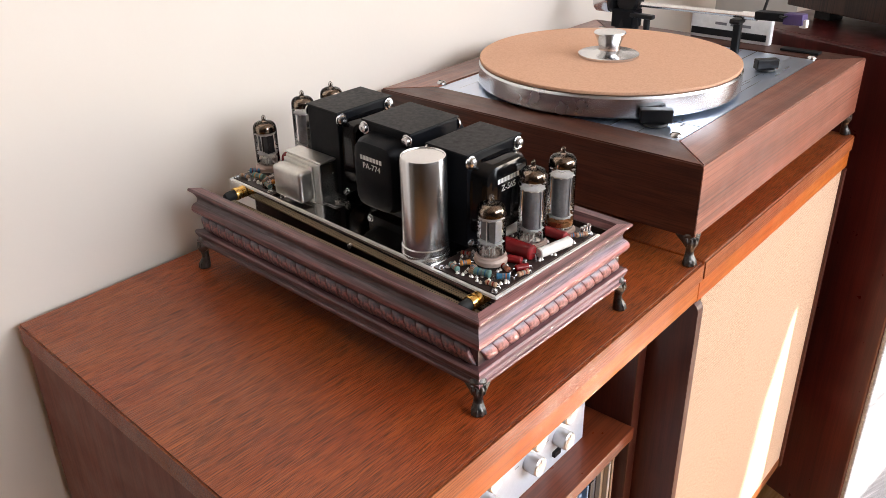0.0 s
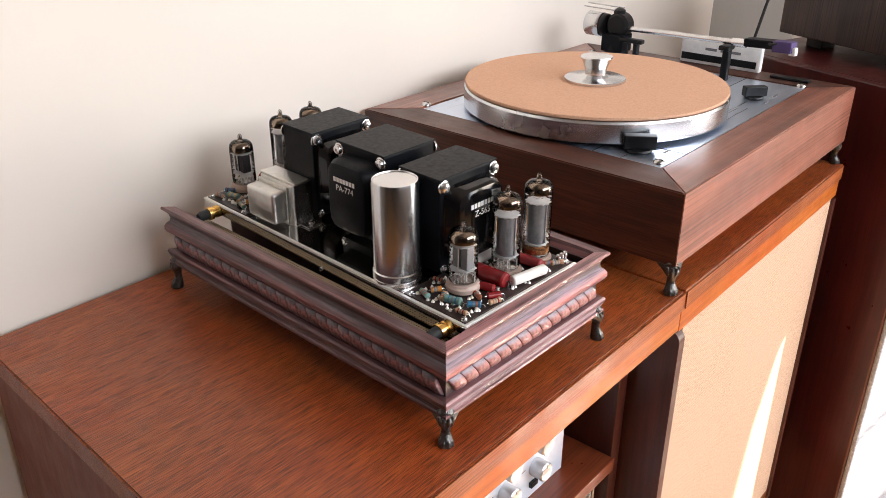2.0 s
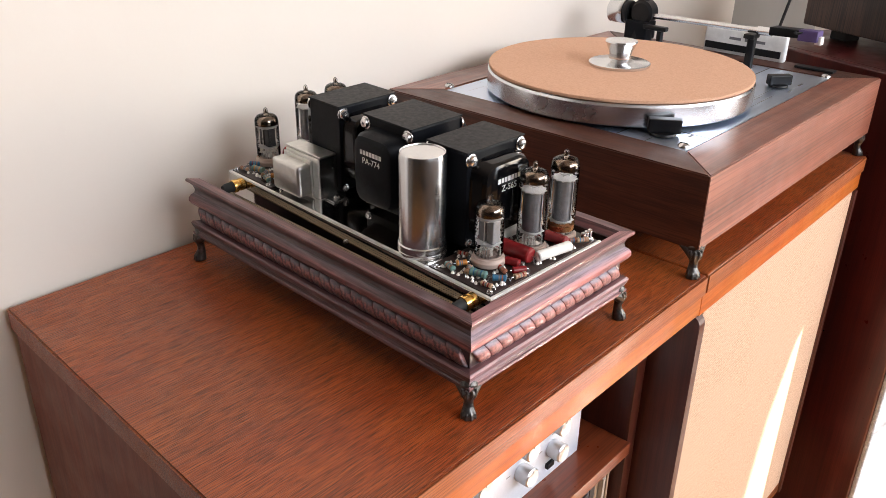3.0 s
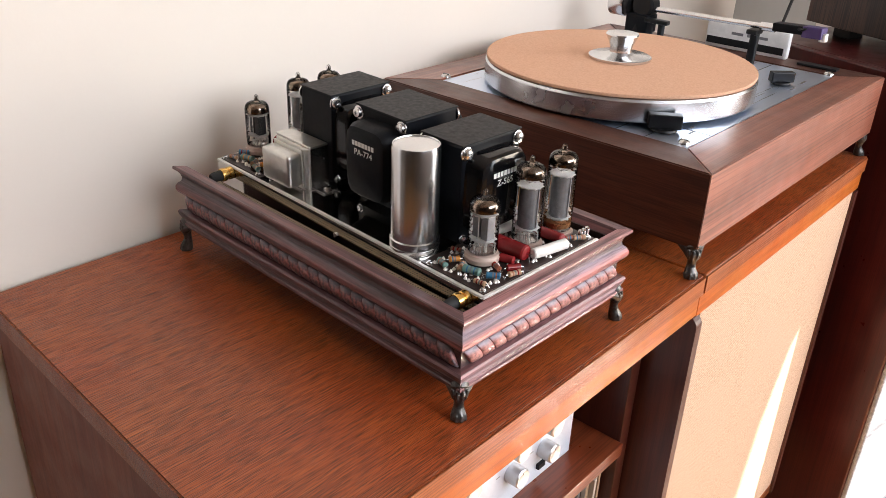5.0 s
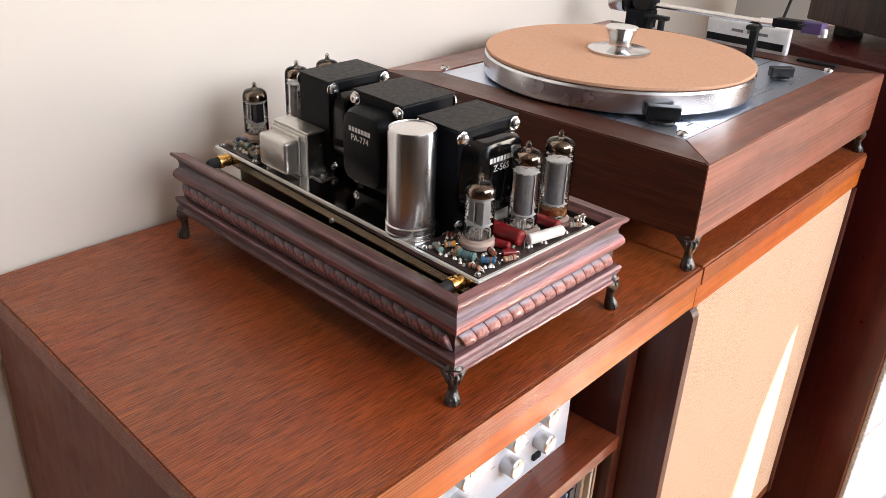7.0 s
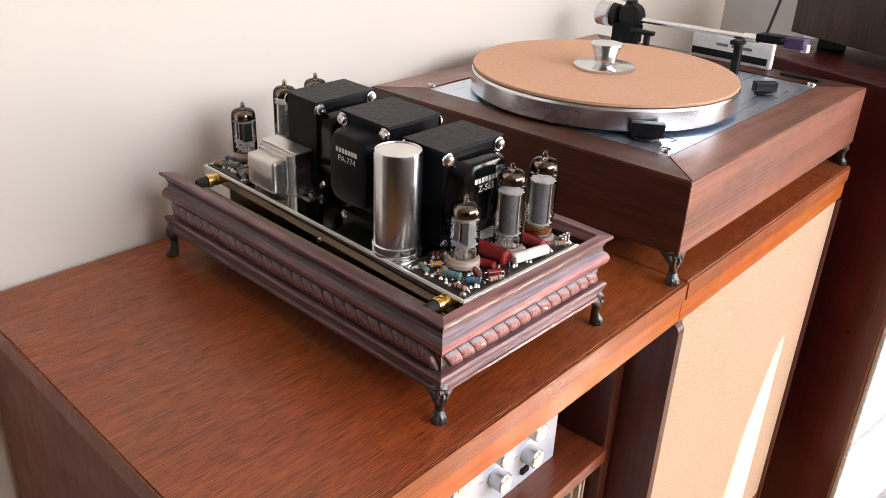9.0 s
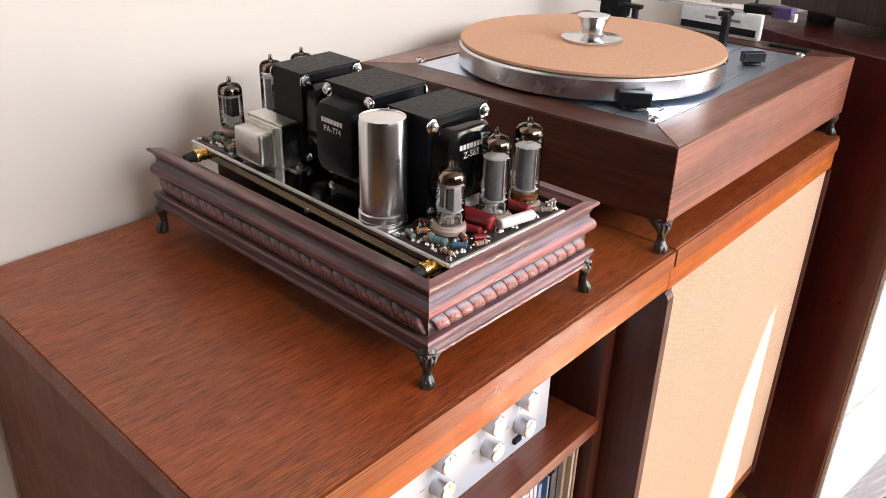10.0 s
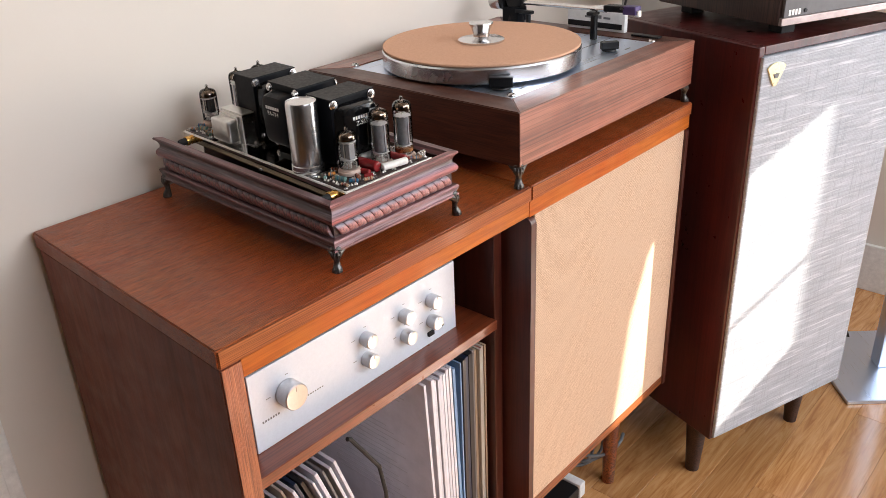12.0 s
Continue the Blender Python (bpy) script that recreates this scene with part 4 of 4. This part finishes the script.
def bolt(parent, m):
    ob = part("bolt", lathe([(0.0053, 0), (0.0053, 0.0009), (0.0041, 0.0011), (0.0041, 0.0026), (0.0034, 0.0036), (0.0012, 0.004), (0.001, 0.003), (0.0002, 0.003)], (0, 0, 0), 12, m=m), STEEL, parent, smooth=45)
    return ob


def transformer(c, x, y, wx, wy, h, face, text):
    """A laminated core with a domed end bell; face: the side that the bell looks to."""
    t = part("transformer", box(x - wx / 2, x + wx / 2, y - wy / 2, y + wy / 2, CZ + 0.004, CZ + h, 0.0012), BLACK_SATIN, c, "black enamelled transformer")
    part("top_plate", box(x - wx / 2 - 0.0008, x + wx / 2 + 0.0008, y - wy / 2 - 0.0008, y + wy / 2 + 0.0008, CZ + h, CZ + h + 0.0012, 0.0005), BLACK_SATIN, t)
    for sx in (-1, 1):
        for sy in (-1, 1):
            part("mounting_tab", box(x + sx * wx * 0.5 - 0.004, x + sx * wx * 0.5 + 0.004, y + sy * wy * 0.32 - 0.004, y + sy * wy * 0.32 + 0.004, CZ, CZ + 0.0042), BLACK_GLOSS, t)
    for side in (1, -1):
        if face == "x":
            m = pose(x + side * wx / 2, y, CZ + h * 0.53, 90, 0, 90 if side > 0 else -90)
            half, d = wy / 2, 0.014
        else:
            m = pose(x, y - side * wy / 2, CZ + h * 0.53, 90, 0, 0 if side > 0 else 180)
            half, d = wx / 2, 0.017
        u, v = half * 0.86, h * 0.375

        def ring(k, z):
            pts = []
            for i in range(32):
                a = 2 * math.pi * (i + 0.5) / 32
                ca, sa = math.cos(a), math.sin(a)
                s = (abs(ca) ** 6 + abs(sa) ** 6) ** (-1 / 6)
                pts.append(Vector((ca * s * (u - k), sa * s * (v - k), z)))
            return pts

        bell = rings([ring(-0.001, 0), ring(0, 0.002), ring(0.0008, d * 0.7), ring(0.0025, d * 0.93), ring(0.0055, d)])
        bmesh.ops.transform(bell, matrix=m, verts=bell.verts)
        b = part("end_bell", bell, BLACK_GLOSS if face == "x" else BLACK_SATIN, t, smooth=40)
        for sx in (-1, 1):
            for sy in (-1, 1):
                bolt(t, m @ pose(sx * half * 0.88, h * 0.42 * sy - h * 0.02, 0.0) @ (Matrix.Diagonal((0.62, 0.62, 0.62, 1)) if sy < 0 else Matrix()))
        if side > 0 and text:
            words(text, 0.0068, m @ pose(0, v * 0.28, d + 0.0003), INK, t)
            for k in range(7):
                part("name_bar", turned_box(m, -0.0125 + k * 0.0036, -0.0125 + k * 0.0036 + 0.0026, v * 0.28 + 0.0048, v * 0.28 + 0.0084, d + 0.0001, d + 0.0004), INK, t)
    return t


def amplifier():
    c = thing("valve_amplifier", None, "vintage valve amplifier on nickel chassis with black transformers", "amplifier", m=AMP @ pose(-0.0095, 0.0312, 0, 0, 0, -1.1) @ pose(0.0095, -0.0312, 0))
    x0, x1, y0, y1 = -0.329, -0.0105, 0.0305, 0.1585
    part("chassis", box(x0, x1, y0, y1, 0.034, CZ, 0.0018, 3), CHROME, c, "polished nickel-plated chassis")
    for a, b in ((x1 - 0.062, x1 - 0.003), (x0 + 0.003, x0 + 0.062)):
        part("circuit_board", box(a, b, y0 + 0.003, y1 - 0.003, CZ + 0.0004, CZ + 0.0018), PCB, c)
    # raised strips, paler than the chassis: the edge's reflected brightness is coloured in
    for a, b, d, e in ((x1 - 0.0028, x1 - 0.0002, y0 + 0.0004, y1 - 0.0004), (x0 + 0.0004, x0 + 0.0024, y0 + 0.0004, y1 - 0.0004), (x0 + 0.0026, x1 - 0.0030, y0 + 0.0002, y0 + 0.0028)):
        part("chassis_lip", box(a, b, d, e, CZ - 0.001, CZ + 0.0009, 0.0004), LIP, c, "pale chassis edge strip with its bright reflection in the colour")
    part("capacitor_can", lathe([(0.0178, 0), (0.0182, 0.0008), (0.0182, 0.0028), (0.0179, 0.0032), (0.0182, 0.0036), (0.0182, 0.0082), (0.0173, 0.009), (0.0172, 0.076), (0.0165, 0.0785), (0.0158, 0.0785), (0.0155, 0.0778), (0.0004, 0.0778)], (-0.0955, 0.049, CZ), 56), CAN, c, "tall polished aluminium capacitor can", smooth=30)
    for side in (0, 1):
        def X(v):
            return v if side == 0 else x0 + x1 - v
        valve(c, -0.0455 if side == 0 else -0.3155, 0.0665, 0.0565 - 0.0012 * side, 0.0107, "small glass vacuum tube", 0.0, ("boxed", "dark")[side])
        valve(c, (-0.0425, -0.3165)[side], 0.1105 + 0.002 * side, 0.070 - 0.003 * side, 0.0108, "glass power tube with grey plates", 0.0045)
        valve(c, (-0.039, -0.3125)[side], 0.1425 + 0.002 * side, 0.072 - 0.003 * side, 0.0108, "glass power tube with grey plates", 0.0045, "power", side == 0)
    transformer(c, -0.0905, 0.099, 0.040, 0.061, 0.0775, "x", "Z-565")
    transformer(c, -0.1575, 0.098, 0.0545, 0.054, 0.0790, "y", "PA-774")
    transformer(c, -0.2335, 0.100, 0.039, 0.061, 0.0775, "x", "")
    # bare choke with a bent aluminium cover
    k = part("choke", box(-0.265, -0.221, 0.0505, 0.070, CZ, CZ + 0.0362, 0.0012), DULL_ALU, c, "bare steel choke with aluminium cover")
    cov = box(-0.265, -0.228, 0.035, 0.0495, CZ + 0.003, CZ + 0.031, 0.0035, 3)
    part("cover", cov, DULL_ALU, k, smooth=40)
    part("flange", box(-0.2655, -0.2275, 0.0485, 0.0504, CZ + 0.0012, CZ + 0.0335, 0.0006), DULL_ALU, k)
    part("end_cheek", box(-0.2209, -0.2196, 0.0512, 0.0695, CZ + 0.0006, CZ + 0.0362, 0.0005), STEEL, k)
    part("foot_flange", box(-0.219, -0.207, 0.0545, 0.0690, CZ + 0.0004, CZ + 0.0014, 0.0004), STEEL, k)
    part("strap", box(-0.267, -0.219, 0.0515, 0.0685, CZ + 0.0365, CZ + 0.038, 0.0006), DULL_ALU, k)
    for x in (-0.273, -0.213):
        e = part("ear", lathe([(0.006, 0), (0.006, 0.0015)], (x, 0.062, CZ), 20), STEEL, k)
        bolt(k, pose(x, 0.062, CZ + 0.001) @ Matrix.Diagonal((0.7, 0.7, 0.7, 1)))
    # plugs at the front
    for x in (-0.026, -0.306):
        p = part("plug", lathe([(0.0032, -0.0095), (0.0042, -0.007), (0.0046, 0.0)], (0, 0, 0), 18, m=pose(x, 0.0195, 0.0725, -90, 0, 0)), RUBBER, c, "black plug with gold collar", smooth=50)
        part("collar", lathe([(0.0054, 0), (0.0058, 0.001), (0.0058, 0.004), (0.0046, 0.0045), (0.0046, 0.0065), (0.0055, 0.007), (0.0055, 0.0105)], (0, 0, 0), 24, m=pose(x, 0.0195, 0.0725, -90, 0, 0)), GOLD, p, smooth=35)
    part("stud", lathe([(0.0022, 0), (0.0022, 0.0012), (0.0004, 0.0022)], (0, 0, 0), 14, m=pose(-0.163, y0, 0.066, 90, 0, 0)), STEEL, c, smooth=50)


amplifier()


# ---- records ----
def records():
    rng = random.Random(5)
    sleeves = {}
    for name, col, rough in (("sleeve_cream", (0.46, 0.42, 0.36), 0.55), ("sleeve_white", (0.56, 0.56, 0.61), 0.25), ("sleeve_black", (0.02, 0.021, 0.024), 0.4), ("sleeve_navy", (0.015, 0.026, 0.055), 0.4),
                             ("sleeve_red", (0.36, 0.07, 0.05), 0.5), ("sleeve_tan", (0.36, 0.27, 0.18), 0.6), ("sleeve_pale", (0.62, 0.60, 0.65), 0.4), ("sleeve_print", (0.49, 0.47, 0.50), 0.5), ("sleeve_grey", (0.17, 0.16, 0.165), 0.5), ("sleeve_blue", (0.16, 0.28, 0.45), 0.45)):
        sleeves[name] = plain(name, col, rough, 0.0, 0.12, 25)

    def record(y, lean, kind, t, push, drop=0.0):
        c = tagged(part("record_sleeve", box(-0.315, 0, 0, t, 0, 0.312 - drop, 0.0006), sleeves["sleeve_" + kind]),
                   {"cream": "cream cardboard record sleeve", "white": "white record sleeve in a clear cover", "black": "black record sleeve", "navy": "dark blue record sleeve",
                    "red": "red record sleeve", "tan": "tan cardboard record sleeve", "pale": "pale grey record sleeve with printed text", "grey": "grey printed record sleeve", "blue": "blue record sleeve"}[kind] + " on the cabinet's lower shelf", "record", "records on the shelf")
        c.matrix_basis = pose(push, y, 0.2545, lean, 0, 0)
        return c

    y = 0.6125
    for kind, t in (("tan", 0.004), ("cream", 0.005), ("red", 0.003), ("cream", 0.004), ("tan", 0.005), ("grey", 0.005), ("black", 0.009), ("navy", 0.008), ("black", 0.007), ("blue", 0.003)):
        y -= t + 0.0008
        record(y, 0, kind, t, -0.300 - rng.uniform(0, 0.006), rng.uniform(0, 0.004))
    for k in range(8):
        kind, t = ("blue", "white", "pale", "white", "pale")[k % 5], 0.0055
        y -= t + rng.uniform(0.0004, 0.0012)
        record(y, 1.6, kind if kind != "blue" or k == 0 else "white", t, -0.302 - rng.uniform(0, 0.003), rng.uniform(0, 0.007))
    y -= 0.0075
    cover = record(y, 2.4, "pale", 0.0045, -0.306, 0.004)
    for row in range(16):
        x = -0.21 + 0.006 * (row % 3 == 0)
        part("print_bar", box(x, x + 0.12 + 0.02 * ((row * 7) % 3), -0.0004, 0.0002, 0.20 - row * 0.009, 0.2012 - row * 0.009), sleeves["sleeve_print"], cover, local=True)
    for row in range(4):
        part("print_bar", box(-0.10, -0.04 - 0.01 * (row % 2), -0.0004, 0.0002, 0.28 - row * 0.007, 0.2815 - row * 0.007), sleeves["sleeve_print"], cover, local=True)
    y = 0.412
    for kind, t in (("pale", 0.004), ("white", 0.004), ("grey", 0.003), ("pale", 0.005), ("white", 0.003), ("black", 0.005), ("navy", 0.004), ("pale", 0.004), ("cream", 0.003), ("white", 0.004), ("black", 0.005)):
        y -= t + rng.uniform(0.0025, 0.005)
        record(y, 17 + (0.412 - y) * 40, kind, t, -0.300 - rng.uniform(0, 0.014), rng.uniform(0.0, 0.010))


records()


def divider():
    c = thing("wire_divider", (-0.31, 0.385, 0.254), "thin black wire record divider on the shelf", "divider")
    part("wire", sweep([(-0.2965, 0.35, 0.2575), (-0.2965, 0.385, 0.262), (-0.2965, 0.390, 0.45), (-0.2965, 0.382, 0.50), (-0.2965, 0.340, 0.570), (-0.2965, 0.335, 0.573)], 0.0028, 10), RUBBER, c)


divider()


def arm_cord():
    c = thing("signal_cord", (-0.41, 1.125, 0.85), "thin black cord rising behind the turntable", "cord")
    part("cord", sweep([(-0.425, 1.118, 0.82), (-0.418, 1.128, 0.88), (-0.406, 1.137, 0.94), (-0.397, 1.14, 0.992), (-0.385, 1.15, 1.06), (-0.38, 1.17, 1.16)], 0.0021, 10), RUBBER, c, smooth=60)


arm_cord()


def cable():
    c = thing("cable", (-0.42, 1.02, 0.0), "loose grey cable looped on the floor", "cable")
    pts = []
    for i in range(60):
        a = i * 0.33
        pts.append((-0.44 + 0.05 * math.cos(a) + 0.0012 * i, 1.06 + 0.06 * math.sin(a), 0.006 + 0.0013 * i + 0.004 * math.sin(a * 2)))
    part("cord", sweep(pts, 0.0035, 8), plain("grey_cable", (0.16, 0.17, 0.18), 0.5), c, smooth=60)


cable()


def floor_cord():
    c = thing("cable", (-0.13, 1.92, 0.0), "short black cable on the floor by the baseboard", "cable")
    part("cord", sweep([(-0.21, 2.05, 0.006), (-0.17, 1.985, 0.006), (-0.135, 1.925, 0.0065), (-0.115, 1.885, 0.006)], [0.005, 0.005, 0.006, 0.005], 10), RUBBER, c, smooth=60)


floor_cord()


def amp_bits():
    """Small parts on the two boards of the amplifier: resistors, capacitors and solder."""
    amp = [o for o in scene.objects if o.name == "valve_amplifier"][0]
    rng = random.Random(11)
    mats = {"red": plain("red_film", (0.22, 0.012, 0.014), 0.25), "white": CERAMIC, "blue": plain("blue_body", (0.03, 0.14, 0.25), 0.35), "green": plain("green_body", (0.13, 0.24, 0.21), 0.4),
            "beige": plain("beige_body", (0.40, 0.25, 0.15), 0.4), "brown": plain("brown_body", (0.30, 0.10, 0.05), 0.4), "amber": plain("amber_drop", (0.55, 0.22, 0.04), 0.3)}

    def rod(kind, x, y, turn, l, r, z):
        if kind not in ("red", "white"):
            l, r, z = l * 0.95, r * 0.95, z - 0.0002
        lab = {"red": "red film capacitor", "white": "white ceramic resistor"}.get(kind, "small banded resistor")
        ob = part("capacitor" if kind == "red" else "resistor", lathe([(r * 0.35, -l / 2 - r * 0.1), (r * 0.85, -l / 2), (r, -l / 2 + r * 0.2), (r * (0.85 if kind not in ("white", "red") else 1), -l / 4), (r * (0.85 if kind not in ("white", "red") else 1), l / 4), (r, l / 2 - r * 0.2), (r * 0.85, l / 2), (r * 0.35, l / 2 + r * 0.1)], (0, 0, 0), 16, m=pose(x, y, z, 0, 90, 0) if turn is None else pose(x, y, z, 0, 0, turn) @ pose(0, 0, 0, 0, 90, 0)), mats[kind], amp, lab, smooth=30)
        if kind not in ("red", "white"):
            for k in (-0.22, 0.0, 0.22):
                part("band", lathe([(r * 0.9, -0.0005), (r * 0.9, 0.0005)], (0, 0, 0), 12, m=pose(x, y, z, 0, 0, turn) @ pose(k * l, 0, 0, 0, 90, 0)), mats[rng.choice(("red", "brown", "amber", "blue"))] if k else DARK_INK, ob)
        way = Vector((math.cos(radians(turn)), math.sin(radians(turn)), 0))
        at = Vector((x, y, z))
        for s in (-1, 1):
            leads = bmesh.new()
            e = at + way * s * l / 2
            sweep([e, e + way * s * 0.002, e + way * s * 0.003 - Vector((0, 0, z - CZ - 0.002))], 0.0004, 6, leads)
            part("lead", leads, STEEL, ob)

    for mirror in (0, 1):
        def X(v):
            return v if not mirror else -0.3395 - v
        rod("red", X(-0.038), 0.0872, 4, 0.029, 0.0060, CZ + 0.0082)
        rod("red", X(-0.034), 0.1266, 5, 0.024, 0.0042, CZ + 0.0065)
        rod("white", X(-0.0185), 0.108, 80, 0.032, 0.004, CZ + 0.007)
        rod("white", X(-0.062), 0.112, 88, 0.030, 0.004, CZ + 0.007)
        rod("red", X(-0.031), 0.0765, 15, 0.011, 0.0032, CZ + 0.005)
        rod("red", X(-0.0205), 0.0715, 60, 0.010, 0.0026, CZ + 0.0045)
        rod("green", X(-0.036), 0.046, 15, 0.013, 0.0032, CZ + 0.0055)
        rod("blue", X(-0.022), 0.052, 40, 0.010, 0.0026, CZ + 0.005)
        rod("beige", X(-0.046), 0.046, 120, 0.010, 0.0022, CZ + 0.0045)
        rod("beige", X(-0.015), 0.066, 75, 0.010, 0.0022, CZ + 0.0045)
        rod("amber", X(-0.056), 0.050, 60, 0.008, 0.0024, CZ + 0.0045)
        rod("brown", X(-0.030), 0.064, 160, 0.010, 0.0022, CZ + 0.0045)
        rod("brown", X(-0.060), 0.078, 100, 0.010, 0.0022, CZ + 0.0045)
        rod("beige", X(-0.018), 0.143, 60, 0.010, 0.0022, CZ + 0.0045)
        rod("brown", X(-0.066), 0.062, 20, 0.008, 0.0020, CZ + 0.004)
        rod("beige", X(-0.023), 0.040, 10, 0.009, 0.0020, CZ + 0.004)
        rod("red", X(-0.030), 0.0975, 10, 0.008, 0.0022, CZ + 0.0045)
        rod("green", X(-0.058), 0.040, 165, 0.010, 0.0024, CZ + 0.0045)
        rod("brown", X(-0.0235), 0.136, 60, 0.009, 0.0022, CZ + 0.0045)
        for _ in range(110):
            x, y = X(rng.uniform(-0.068, -0.016)), rng.uniform(0.037, 0.152)
            part("solder_joint", lathe([(0.0015, 0), (0.0011, 0.0008), (0.0003, 0.002)], (x, y, CZ + 0.0018), 8), WIRE, amp, smooth=60)
        for k in range(3):
            y = 0.146 + 0.0042 * k
            lug = part("terminal_lug", box(X(-0.0195) - 0.0016, X(-0.0195) + 0.0016, y - 0.0012, y + 0.0012, CZ + 0.0018, CZ + 0.0075, 0.0005), STEEL, amp)
            part("lug_screw", lathe([(0.0017, 0), (0.0017, 0.0012), (0.0004, 0.0018)], (X(-0.0195), y, CZ + 0.0075), 12), STEEL, lug, smooth=40)
        for x, y in ((-0.066, 0.036), (-0.0165, 0.036), (-0.0165, 0.152), (-0.066, 0.152)):
            bolt(amp, pose(X(x), y, CZ + 0.0018) @ Matrix.Diagonal((0.5, 0.5, 0.5, 1)))


amp_bits()

# ---- oak floor boards ----
floor = tagged(new("floor"), "varnished golden oak floorboards", "floor", kind="structure")
ORIGIN[floor.name] = Vector((0, 0, 0))
plank = None
for row in range(32):
    x = -0.73 + row * 0.086
    shift = (row * 0.37) % 0.9
    y = -5.35 + shift
    while y < 2.2:
        first = plank is None
        if first:
            plank = part("floorboard", box(-0.0428, 0.0428, 0.0003, 0.8997, -0.012, 0.0, 0.0005, 1), OAK, floor)
        lo, hi = max(y, -4.5), min(y + 0.9, 2.2)
        m = pose(x, lo, 0) @ Matrix.Diagonal((1, (hi - lo) / 0.9, 1, 1))
        if first:
            plank.matrix_basis = m
        elif hi - lo > 0.02:
            repeat(plank, m, floor)
        y += 0.9
